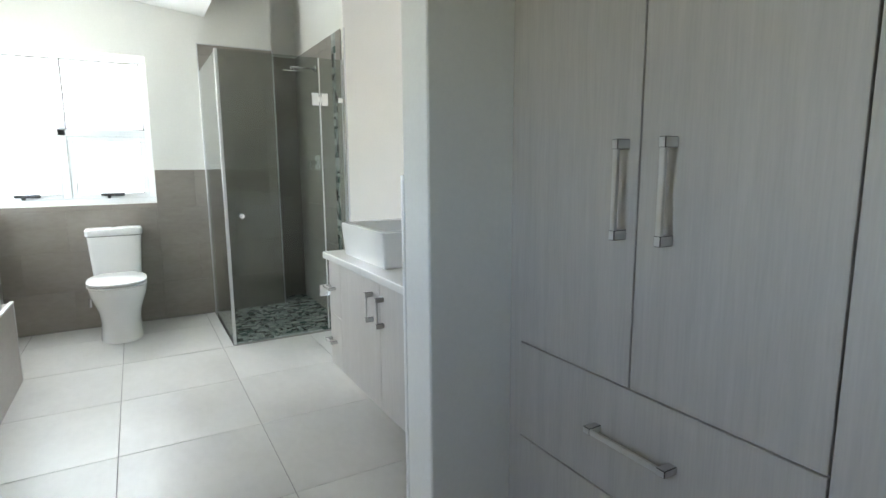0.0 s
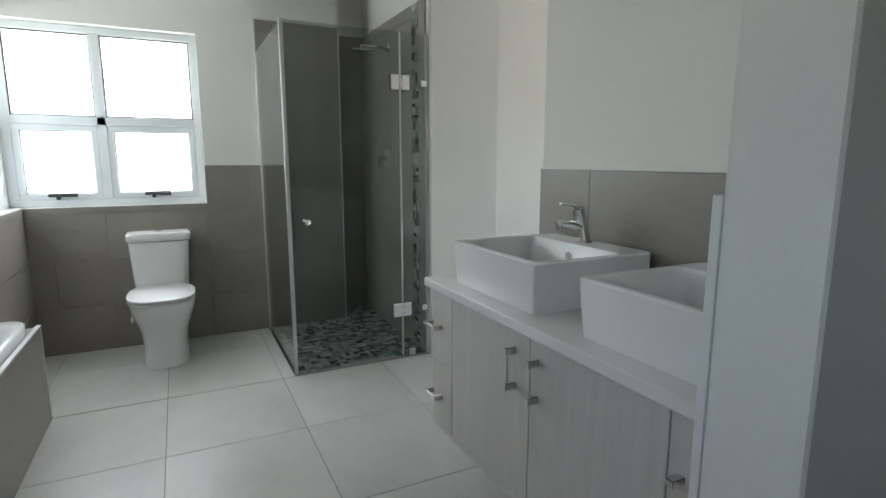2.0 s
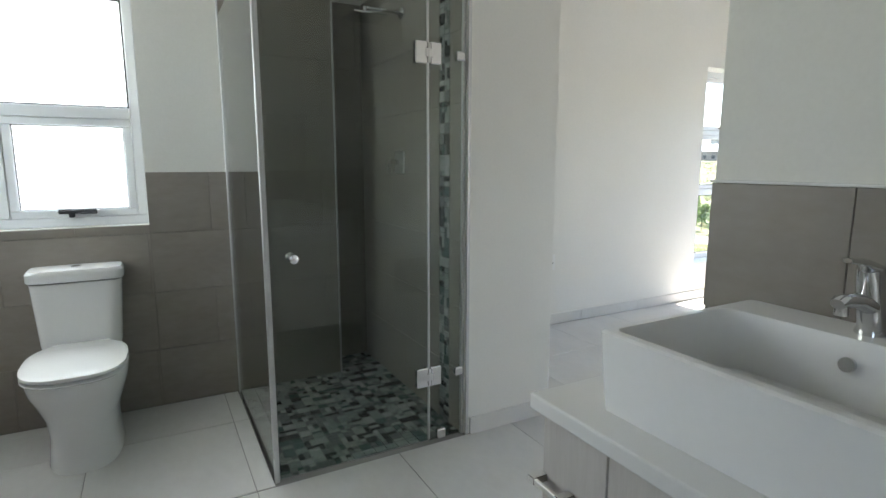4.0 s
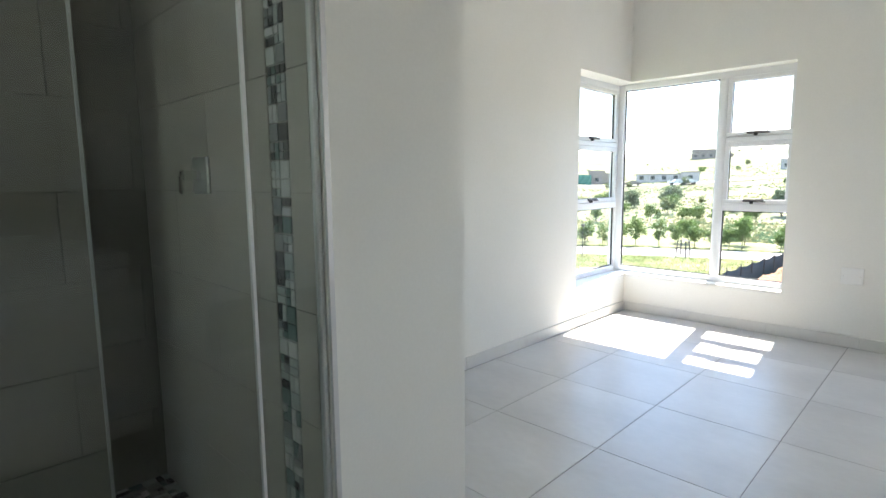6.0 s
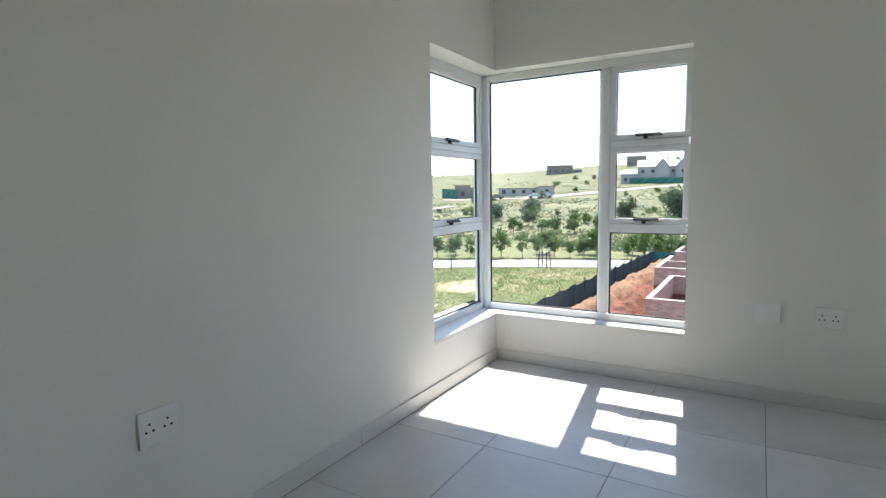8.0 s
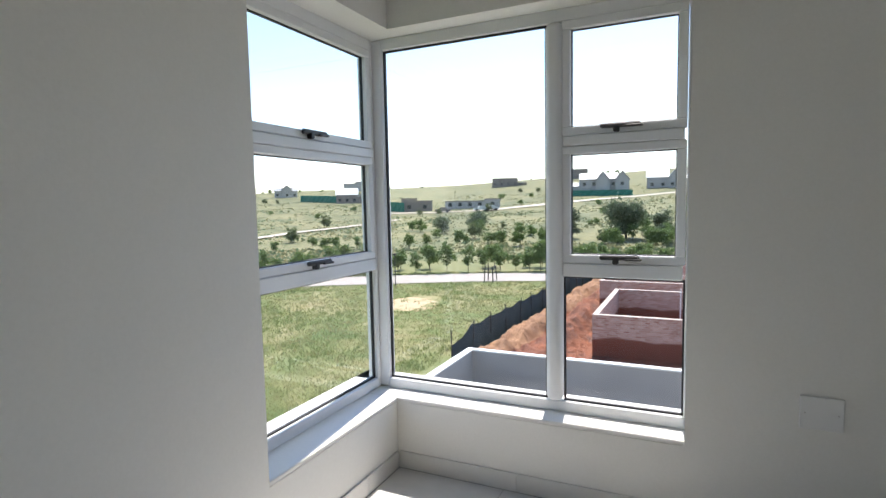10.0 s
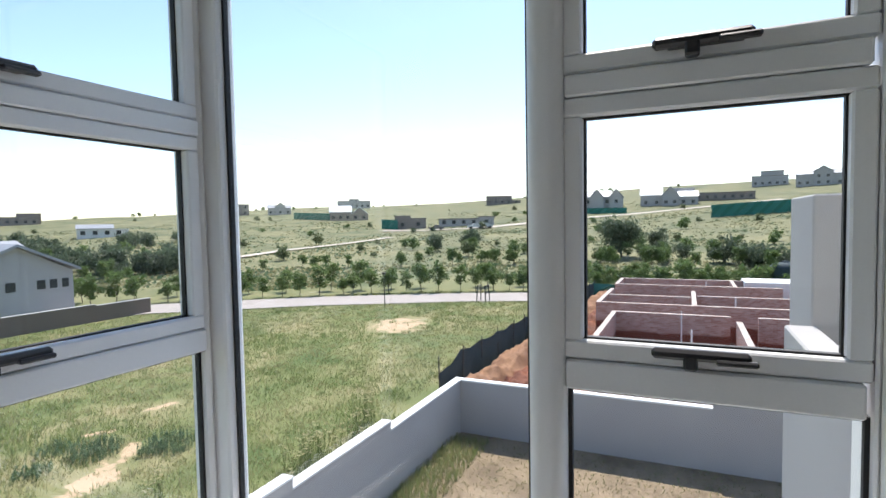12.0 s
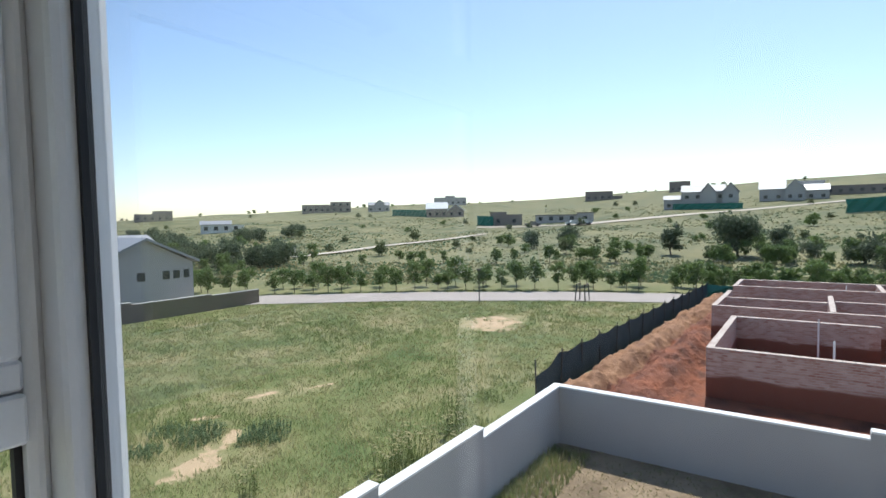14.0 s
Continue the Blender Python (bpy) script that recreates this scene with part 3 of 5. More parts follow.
boxes("lever", [(-0.07, -0.016, -0.016, -0.012, 0.016, 0.016), (-0.075, -0.012, -0.06, -0.06, 0.012, 0.0)], CHROME, 0.004, mixer)


def mosaic(name, u0, u1, v0, v1, place, parent, depth=0.004, cell=0.05):
    bm = bmesh.new()
    rnd = random.Random(5)
    g = 0.0012
    quads = []
    nu, nv = max(1, round((u1 - u0) / cell)), max(1, round((v1 - v0) / cell))
    cu, cv = (u1 - u0) / nu, (v1 - v0) / nv
    for i in range(nu):
        for j in range(nv):
            a, b = u0 + i * cu, v0 + j * cv
            k = rnd.random()
            if k < 0.35:
                subs = [(0, 0, 1, 1)]
            elif k < 0.55:
                subs = [(0, 0, 0.5, 1), (0.5, 0, 1, 1)]
            elif k < 0.75:
                subs = [(0, 0, 1, 0.5), (0, 0.5, 1, 1)]
            elif k < 0.88:
                subs = [(0, 0, 0.5, 0.5), (0.5, 0, 1, 0.5), (0, 0.5, 0.5, 1), (0.5, 0.5, 1, 1)]
            else:
                subs = [(0, 0, 0.5, 1), (0.5, 0, 1, 0.5), (0.5, 0.5, 1, 1)]
            for s in subs:
                quads.append((a + s[0] * cu + g, b + s[1] * cv + g, a + s[2] * cu - g, b + s[3] * cv - g))
    for q in quads:
        d = depth + rnd.uniform(-0.0006, 0.0006)
        e = 0.0015
        lo = [bm.verts.new(place(u, v, 0)) for u, v in ((q[0], q[1]), (q[2], q[1]), (q[2], q[3]), (q[0], q[3]))]
        hi = [bm.verts.new(place(u, v, d)) for u, v in ((q[0] + e, q[1] + e), (q[2] - e, q[1] + e), (q[2] - e, q[3] - e), (q[0] + e, q[3] - e))]
        mi = rnd.choices(range(6), (3, 4, 4, 2, 3, 2))[0]
        bm.faces.new(hi).material_index = mi
        for n in range(4):
            bm.faces.new((lo[n], lo[(n + 1) % 4], hi[(n + 1) % 4], hi[n])).material_index = mi
    bmesh.ops.recalc_face_normals(bm, faces=bm.faces)
    ob = mesh_ob(name, bm, MOSAIC)
    ob.parent = parent
    return tagged(ob, "black, grey and green mosaic chips", kind="stuff")


pan = structure(boxes("floor_shower", [(0.022, FY + 0.012, -0.06, 0.6, BACK, 0.0), (0.6, FY + 0.012, -0.06, PX0 - 0.008, BACK + 0.25, 0.0)], GROUT), "shower floor of small dark mosaic tiles", "floor")
mosaic("mosaic", 0.024, 0.598, FY + 0.014, BACK - 0.01, lambda u, v, d: (u, v, d), pan)
mosaic("mosaic", 0.6, PX0 - 0.01, FY + 0.014, BACK + 0.24, lambda u, v, d: (u, v, d), pan)

# ---------- toilet ----------
wc = thing("toilet", -0.68, BACK - 0.005, 0, "white ceramic close-coupled toilet with closed lid", "toilet")


def wc_bowl(bm):
    rings = []
    for z, hx, y0, y1 in ((0.0, 0.136, -0.56, -0.02), (0.02, 0.134, -0.558, -0.02), (0.12, 0.126, -0.54, -0.02), (0.2, 0.136, -0.55, -0.02), (0.27, 0.16, -0.58, -0.02),
                          (0.33, 0.178, -0.625, -0.02), (0.375, 0.184, -0.64, -0.02), (0.39, 0.182, -0.638, -0.02)):
        rings.append(rounded(0, (y0 + y1) / 2, hx, (y1 - y0) / 2, z, 2.7))
    loft(bm, rings)


def wc_lid(bm):
    for z0, z1, k in ((0.393, 0.408, 1.0), (0.411, 0.436, 1.0)):
        c, h = -0.41, 0.235
        rings = [rounded(0, c, 0.178 * k, h, z0, 2.8), rounded(0, c, 0.186 * k, h + 0.006, z0 + 0.005, 2.8), rounded(0, c, 0.186 * k, h + 0.006, z1 - 0.008, 2.8), rounded(0, c, 0.17 * k, h - 0.012, z1, 2.8)]
        loft(bm, rings)
    for x in (-0.08, 0.08):
        add_rod(bm, (x - 0.03, -0.19, 0.425), (x + 0.03, -0.19, 0.425), 0.012)


def wc_tank(bm):
    loft(bm, [rounded(0, -0.09, 0.15, 0.08, 0.385, 6), rounded(0, -0.09, 0.158, 0.084, 0.42, 6), rounded(0, -0.092, 0.176, 0.088, 0.70, 6)])
    loft(bm, [rounded(0, -0.094, 0.182, 0.092, 0.706, 6), rounded(0, -0.094, 0.187, 0.095, 0.712, 6), rounded(0, -0.094, 0.187, 0.095, 0.745, 6), rounded(0, -0.094, 0.178, 0.086, 0.757, 6)])


for nm, fn in (("bowl", wc_bowl), ("lid", wc_lid), ("cistern", wc_tank)):
    bm = bmesh.new()
    fn(bm)
    o = mesh_ob(nm, bm, CERAMIC, True, wc)
    o.data.set_sharp_from_angle(angle=radians(40))
bm = bmesh.new()
add_rod(bm, (0, -0.1, 0.756), (0, -0.1, 0.764), 0.02, n=20)
mesh_ob("button", bm, CHROME, False, wc)
bm = bmesh.new()
add_rod(bm, (-0.2, 0.0, 0.18), (-0.2, -0.06, 0.18), 0.011)
add_rod(bm, (-0.2, -0.05, 0.17), (-0.2, -0.05, 0.23), 0.014)
add_rod(bm, (-0.2, -0.05, 0.23), (-0.16, -0.07, 0.4), 0.006)
wc.scale = (1.02, 1.0, 1.04)
tagged(mesh_ob("valve", bm, CHROME, False, wc), "chrome angle valve")

# ---------- bath ----------
bath = thing("bathtub", -1.3, 3.0, 0, "white built-in bathtub with a tiled apron", "bathtub")
BY0, BY1 = 1.95, 3.835
bm = bmesh.new()
add_box(bm, ALC + 1.3 + 0.004, BY0 - 3.0, 0, 0.12, BY1 - 3.0, 0.47)
mesh_ob("apron", bm, WTILE, False, bath)
boxes("trim", [(0.104, BY0 - 3.0, 0.4705, 0.124, BY1 - 3.0 + 0.003, 0.481), (0.1165, BY1 - 3.008, 0.002, 0.1235, BY1 - 2.9985, 0.47)], TRIM, 0.001, bath)
bm = bmesh.new()
cx, cy = (ALC + 1.3 + 0.1) / 2, (BY0 + BY1) / 2 - 3.0
hx, hy = (0.1 - ALC - 1.3) / 2 - 0.004, (BY1 - BY0) / 2 - 0.02
loft(bm, [rounded(cx, cy, hx, hy, 0.474, 14), rounded(cx, cy, hx, hy, 0.512, 14), rounded(cx, cy, hx - 0.008, hy - 0.008, 0.52, 14), rounded(cx, cy, hx - 0.07, hy - 0.07, 0.518, 7),
          rounded(cx, cy, hx - 0.09, hy - 0.1, 0.49, 6), rounded(cx, cy, hx - 0.13, hy - 0.2, 0.2, 5), rounded(cx, cy, hx - 0.17, hy - 0.3, 0.14, 4)], cap0=False)
bmesh.ops.recalc_face_normals(bm, faces=bm.faces)
o = mesh_ob("tub", bm, CERAMIC, True, bath)
o.data.set_sharp_from_angle(angle=radians(50))


# ---------- handles and cabinets ----------
def add_handle(bm, p, along, out, length, proud=0.034):
    """A flat bar pull with two square feet; index 0 bar, 1 feet."""
    p, along, out = Vector(p), Vector(along), Vector(out)
    side = along.cross(out)

    def blk(a0, a1, s, o0, o1, mi):
        c = p + along * (a0 + a1) / 2 + out * (o0 + o1) / 2
        m = Matrix((along * (a1 - a0), side * s, out * (o1 - o0))).transposed().to_4x4()
        m.translation = c
        r = bmesh.ops.create_cube(bm, size=1, matrix=m)
        ed = {e for v in r["verts"] for e in v.link_edges}
        fs = bmesh.ops.bevel(bm, geom=list(ed), offset=0.0015, segments=1, affect="EDGES")["faces"]
        for f in {f for v in r["verts"] if v.is_valid for f in v.link_faces} | set(fs):
            f.material_index = mi
    h = length / 2
    blk(-h + 0.018, h - 0.018, 0.013, proud - 0.008, proud, 0)
    for a in (-h, h - 0.02):
        blk(a, a + 0.02, 0.015, 0, proud + 0.001, 1)


def front(parent, name, x, y0, y1, z0, z1, mat, handle=None):
    """A cabinet front 18 mm thick facing -x, with gaps round it."""
    g = 0.0018
    ob = boxes(name, [(x, y0 + g, z0 + g, x + 0.018, y1 - g, z1 - g)], mat, 0.0012, parent)
    if handle:
        bm = bmesh.new()
        for (y, z, way, ln) in handle:
            add_handle(bm, (x, y, z), way, (-1, 0, 0), ln)
        h = tagged(mesh_ob("handle", bm, [STEEL, DARKMETAL]), "brushed steel bar handle with dark feet")
        h.parent = ob
    return ob


UP, YY = (0, 0, 1), (0, 1, 0)
wd = thing("wardrobe", 0, 0, 0, "built-in grey wood laminate wardrobe with doors and drawers", "wardrobe")
WX = 0.324
# body coloured near-black so the door gaps look shaded
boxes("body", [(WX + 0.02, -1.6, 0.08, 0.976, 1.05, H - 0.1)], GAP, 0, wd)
boxes("filler", [(WX + 0.004, 1.056, 0.0, 0.4, 1.1035, H - 0.1), (WX + 0.03, -1.6, 0.0, 0.4, 0.988, 0.08)], OAKD, 0, wd)
ys = [(0.7, 1.054), (0.334, 0.7), (-0.1, 0.334), (-0.475, -0.1), (-0.85, -0.475), (-1.225, -0.85), (-1.6, -1.225)]
for k, (y0, y1) in enumerate(ys):
    hy = y0 + 0.031 if k % 2 == 0 else y1 - 0.076
    if k < 2:
        front(wd, "door", WX, y0, y1, 0.783, 2.3, OAKD, [(hy, 1.186, UP, 0.196)])
    else:
        front(wd, "door", WX, y0, y1, 0.09, 2.3, OAKD, [(hy, 1.186, UP, 0.196)])
    front(wd, "top_door", WX, y0, y1, 2.3, H - 0.11, OAKD)
for z0, z1 in ((0.526, 0.783), (0.29, 0.526), (0.09, 0.29)):
    front(wd, "drawer", WX, 0.334, 1.054, z0, z1, OAKD, [(0.684, (z0 + z1) / 2 + 0.013, YY, 0.21)])

va = thing("vanity", 0, 0, 0, "wall-hung pale wood laminate vanity with white stone top", "vanity")
VX = 0.311
boxes("body", [(VX + 0.02, 1.25, 0.222, VW - 0.012, 2.612, 0.775)], OAK, 0.001, va)
# thin dark sheet over the wood body, painting the shade between fronts
boxes("gap_shade_sheet", [(VX + 0.018, 1.25, 0.228, VX + 0.0195, 2.609, 0.774)], GAP, 0, va)
boxes("top", [(0.287, 1.2565, 0.777, VW - 0.012, 2.632, 0.81)], STONE, 0.004, va, 2)
front(va, "door", VX, 1.96, 2.44, 0.222, 0.775, OAK, [(2.035, 0.655, UP, 0.128)])
front(va, "door", VX, 1.48, 1.96, 0.222, 0.775, OAK, [(1.923, 0.655, UP, 0.128)])
for y0, y1 in ((2.44, 2.614), (1.25, 1.48)):
    for z0, z1 in ((0.495, 0.775), (0.222, 0.495)):
        front(va, "drawer", VX, y0, y1, z0, z1, OAK, [((y0 + y1) / 2 + 0.04, (z0 + z1) / 2, YY, 0.1)])


def basin_fill(bm):
    """Rectangular vessel basin with a tap ledge at the back; origin at the front middle of its foot."""
    L, D, Z = 0.257, 0.46, 0.155

    def ring(x0, x1, hy, z, r):
        out = []
        for ccx, ccy, a0 in ((x1 - r, hy - r, 0), (x0 + r, hy - r, 90), (x0 + r, -hy + r, 180), (x1 - r, -hy + r, 270)):
            for k in range(5):
                t = radians(a0 + 90 * k / 4)
                out.append((ccx + r * math.cos(t), ccy + r * math.sin(t), z))
        return out
    loft(bm, [ring(0.012, D, L - 0.01, 0, 0.012), ring(0.004, D, L - 0.003, Z * 0.6, 0.014), ring(0, D, L, Z - 0.005, 0.015), ring(0.005, D - 0.004, L - 0.005, Z, 0.014),
              ring(0.02, D - 0.115, L - 0.02, Z, 0.02), ring(0.025, D - 0.12, L - 0.025, Z - 0.008, 0.024), ring(0.04, D - 0.135, L - 0.04, 0.04, 0.05), ring(0.08, D - 0.17, L - 0.09, 0.025, 0.05)])
    bmesh.ops.recalc_face_normals(bm, faces=bm.faces)


basin = thing("basin", 0.35, 2.261, 0.8105, "white rectangular ceramic vessel basin", "basin", "basins on the vanity")
bm = bmesh.new()
basin_fill(bm)
o = mesh_ob("bowl", bm, CERAMIC, True, basin)
o.data.set_sharp_from_angle(angle=radians(35))
bm = bmesh.new()
add_rod(bm, (0.338, 0, 0.11), (0.326, 0, 0.112), 0.013, n=18)
mesh_ob("overflow", bm, CHROME, False, basin)
bm = bmesh.new()
add_rod(bm, (0.17, 0, 0.0255), (0.17, 0, 0.03), 0.022, n=18)
mesh_ob("drain", bm, CHROME, False, basin)
copy_thing(basin, pose(0.35, 1.565, 0.8105))

tap = thing("tap", 0.753, 2.261, 0.966, "chrome single-lever basin mixer tap", "tap", "taps on the basins")


def tap_fill(bm):
    def ring(c, n, r, w=1.0):
        c, n = Vector(c), Vector(n).normalized()
        u = Vector((0, 1, 0))
        v = n.cross(u)
        return [tuple(c + u * r * w * math.cos(t) + v * r * math.sin(t)) for t in [2 * math.pi * k / 16 for k in range(16)]]
    loft(bm, [ring((0, 0, 0), UP, 0.026), ring((0, 0, 0.006), UP, 0.026), ring((-0.004, 0, 0.012), UP, 0.022), ring((-0.03, 0, 0.10), (-0.3, 0, 1), 0.021), ring((-0.036, 0, 0.122), (-0.3, 0, 1), 0.02)])
    loft(bm, [ring((-0.012, 0, 0.05), (-1, 0, 0.25), 0.016, 1.2), ring((-0.07, 0, 0.07), (-1, 0, 0.2), 0.013, 1.3), ring((-0.12, 0, 0.074), (-1, 0, 0), 0.011, 1.3), ring((-0.13, 0, 0.07), (-1, 0, -0.3), 0.009, 1.2)])
    loft(bm, [ring((-0.115, 0, 0.07), (0, 0, -1), 0.011), ring((-0.115, 0, 0.05), (0, 0, -1), 0.011)])
    loft(bm, [ring((-0.02, 0, 0.118), (-1, 0, 0.15), 0.012, 1.6), ring((-0.06, 0, 0.134), (-1, 0, 0.2), 0.007, 1.8), ring((-0.115, 0, 0.142), (-1, 0, 0.1), 0.004, 1.8)])
    bmesh.ops.recalc_face_normals(bm, faces=bm.faces)


bm = bmesh.new()
tap_fill(bm)
o = mesh_ob("body", bm, CHROME, True, tap)
o.data.set_sharp_from_angle(angle=radians(40))
copy_thing(tap, pose(0.753, 1.565, 0.966))


# ---------- sockets ----------
def plate(name, label, x, y, z, turn, holes):
    """A wall plate; local -y faces the room."""
    ob = thing(name, x, y, z, label, "socket", "wall plates")
    ob.matrix_world = pose(x, y, z, 0, 0, turn)
    boxes("cover", [(-0.066, -0.011, -0.06, 0.066, -0.001, 0.06)], PLASTIC, 0.003, ob, 2)
    if holes:
        for hx in (-0.032, 0.03):
            for dx, dz in ((0, 0.016), (-0.012, -0.008), (0.012, -0.008)):
                bm = bmesh.new()
                add_rod(bm, (hx + dx, -0.0125, dz), (hx + dx, -0.008, dz), 0.0042, n=12)
                mesh_ob("pin_hole", bm, HOLE, False, ob)
    else:
        for hx in (-0.05, 0.05):
            bm = bmesh.new()
            add_rod(bm, (hx, -0.0125, 0), (hx, -0.008, 0), 0.003, n=10)
            mesh_ob("screw", bm, STEEL, False, ob)
    return ob


plate("double_socket", "white plastic double wall socket", 2.326, BW, 0.505, 0, True)
plate("blank_plate", "white blank wall plate", BE, 3.305, 0.53, -90, False)
plate("double_socket", "white plastic double wall socket", BE, 3.01, 0.525, -90, True)

# ---------- outside: ground ----------
CX, CY = 4.75, 4.34


def crest(az):
    """Height in degrees of the skyline by bearing from +x."""
    return float(np.interp(az, (-40, -15, -3, 8, 26, 46, 67, 90, 130), (3.6, 3.5, 3.2, 2.85, 1.9, 1.5, 0.45, 0.3, 0.3)))


def ground_z(x, y):
    d, az = math.hypot(x - CX, y - CY), math.degrees(math.atan2(y - CY, x - CX))
    top = 1.3 + 360 * math.tan(radians(crest(az)))
    t = min(1, max(0, (d - 50) / 310))
    z = GR + (top - GR) * (t ** 1.45)
    if d > 360:
        z = top - (d - 360) * 0.06
    if d > 60:
        z += noise.noise((x * 0.02, y * 0.02, 0)) * min(1.2, (d - 60) * 0.012)
    return z


def spot(az, el):
    """The place on the ground seen from the window at that bearing and height."""
    c, s, k = math.cos(radians(az)), math.sin(radians(az)), math.tan(radians(el))
    d = 12.0
    while d < 360:
        if ground_z(CX + d * c, CY + d * s) >= 1.3 + d * k:
            break
        d += 0.5 if d < 70 else 1.5
    return CX + d * c, CY + d * s, ground_z(CX + d * c, CY + d * s), d


bm = bmesh.new()
radii = [0.5, 6, 10, 14, 18, 22, 26, 30, 34, 38, 42, 46, 50, 54, 58, 62, 68, 76, 86, 98, 112, 128, 146, 166, 190, 215, 240, 265, 290, 310, 330, 345, 360, 380, 450, 700, 1500, 3500]
rows_v = []
for d in radii:
    rows_v.append([bm.verts.new((CX + d * math.cos(radians(a)), CY + d * math.sin(radians(a)), ground_z(CX + d * math.cos(radians(a)), CY + d * math.sin(radians(a))))) for a in range(-180, 180, 3)])
for r0, r1 in zip(rows_v, rows_v[1:]):
    for i in range(120):
        j = (i + 1) % 120
        bm.faces.new((r0[i], r1[i], r1[j], r0[j]))
bm.faces.new(rows_v[0])
bmesh.ops.recalc_face_normals(bm, faces=bm.faces)
structure(mesh_ob("ground", bm, VELD, True), "grassy veld with bare sandy patches rising to a hill", "ground")


def strip(name, pts, width, mat, lift, label):
    bm = bmesh.new()
    prev = None
    for i, (x, y) in enumerate(pts):
        a, b = pts[max(0, i - 1)], pts[min(len(pts) - 1, i + 1)]
        t = Vector((b[0] - a[0], b[1] - a[1])).normalized()
        n = Vector((-t.y, t.x)) * width / 2
        cur = [bm.verts.new((x + n.x * s, y + n.y * s, ground_z(x + n.x * s, y + n.y * s) + lift)) for s in (1, 0.33, -0.33, -1)]
        if prev:
            for k in range(3):
                bm.faces.new((prev[k], prev[k + 1], cur[k + 1], cur[k]))
        prev = cur
    bmesh.ops.recalc_face_normals(bm, faces=bm.faces)
    return structure(mesh_ob(name, bm, mat, True), label, "road")


def dense(pts, step=3.0):
    out = []
    for a, b in zip(pts, pts[1:]):
        n = max(1, int(math.dist(a, b) / step))
        out += [(a[0] + (b[0] - a[0]) * k / n, a[1] + (b[1] - a[1]) * k / n) for k in range(n)]
    return out + [pts[-1]]


ROAD = [(14, 58), (24, 50), (33.5, 43), (41, 33), (47, 22), (50, 14), (51, 4), (51, -14)]
strip("road", dense(ROAD, 2), 5.2, ROADM, 0.05, "pale dusty tarred road")
strip("track_1", dense([spot(20, -0.75)[:2], spot(17.6, -0.55)[:2], spot(10, 0.1)[:2], spot(4, 0.5)[:2], spot(-0.7, 0.9)[:2], spot(-8, 1.5)[:2]], 6), 5, TRACK, 0.25, "pale dirt track over the hill")
strip("track_2", dense([spot(50.5, -3.7)[:2], spot(45, -3.2)[:2], spot(41.3, -2.8)[:2], spot(36, -2.3)[:2], spot(30, -1.6)[:2]], 5), 2.2, TRACK, 0.25, "pale footpath over the hill")
strip("track_3", dense([spot(31, -0.9)[:2], spot(26, -0.95)[:2], spot(19.5, -0.75)[:2]], 6), 4, TRACK, 0.3, "pale dirt track over the hill")
strip("track_4", dense([spot(63, -4.5)[:2], spot(60, -3.6)[:2], spot(57.5, -2.6)[:2]], 5), 2.5, TRACK, 0.25, "pale dirt track over the hill")

# yard of the house with its boundary walls
YX, YY1 = 19.27, 10.53
structure(boxes("ground_yard", [(5.6, -14, GR - 0.1, YX, YY1, GR + 0.05)], YARD), "dry earth yard with sparse grass", "ground")
# added slab: models pale reflections in the glass, the yard is earth here
structure(boxes("pavement_yard", [(6.2, -10, GR + 0.05, 13.9, 9.2, GR + 0.075)], SLAB, 0.01), "pale slab standing in for window reflections over the yard", "pavement")
bwall = thing("boundary_wall", YX, YY1, GR, "grey rendered boundary wall with white coping, stepped", "wall")
segs = [(14.88, YX + 0.11, -3.585), (11.4, 14.88, -3.38), (8.3, 11.4, -3.18), (5.4, 8.3, -2.98)]
bm, bc = bmesh.new(), bmesh.new()
for x0, x1, top in segs:
    add_box(bm, x0 - YX, -0.11, -0.2, x1 - YX, 0.11, top - GR - 0.05)
    add_box(bc, x0 - YX - 0.015, -0.125, top - GR - 0.05, x1 - YX + 0.015, 0.125, top - GR, 0.008)
for y0, y1, top in ((3.4, YY1 - 0.11, -3.585), (-4.0, 3.4, -3.42), (-14, -4.0, -3.25)):
    add_box(bm, -0.11, y0 - YY1, -0.2, 0.11, y1 - YY1, top - GR - 0.05)
    add_box(bc, -0.125, y0 - YY1, -0.05 + top - GR, 0.125, y1 - YY1 - 0.015, top - GR, 0.008)
mesh_ob("wall", bm, RENDERW, False, bwall)
mesh_ob("coping", bc, CAP, False, bwall)

# own house outside: wing wall and balcony parapet
structure(boxes("facade_wing", [(7.6, -3.0, GR, 8.3, 3.39, 1.42)], RENDERW, 0.01), "grey rendered wing wall of the house", "wall")
structure(boxes("facade_parapet", [(BE + WT + 0.004, 3.36, GR, 7.596, 3.52, 0.68)], RENDERW, 0.01), "rendered parapet wall of the house", "wall")
structure(boxes("facade_lower", [(-2.2, -3.4, GR - 0.2, BE + WT, BW + WT, -0.28)], HOUSEM), "plastered ground floor of the house", "wall")

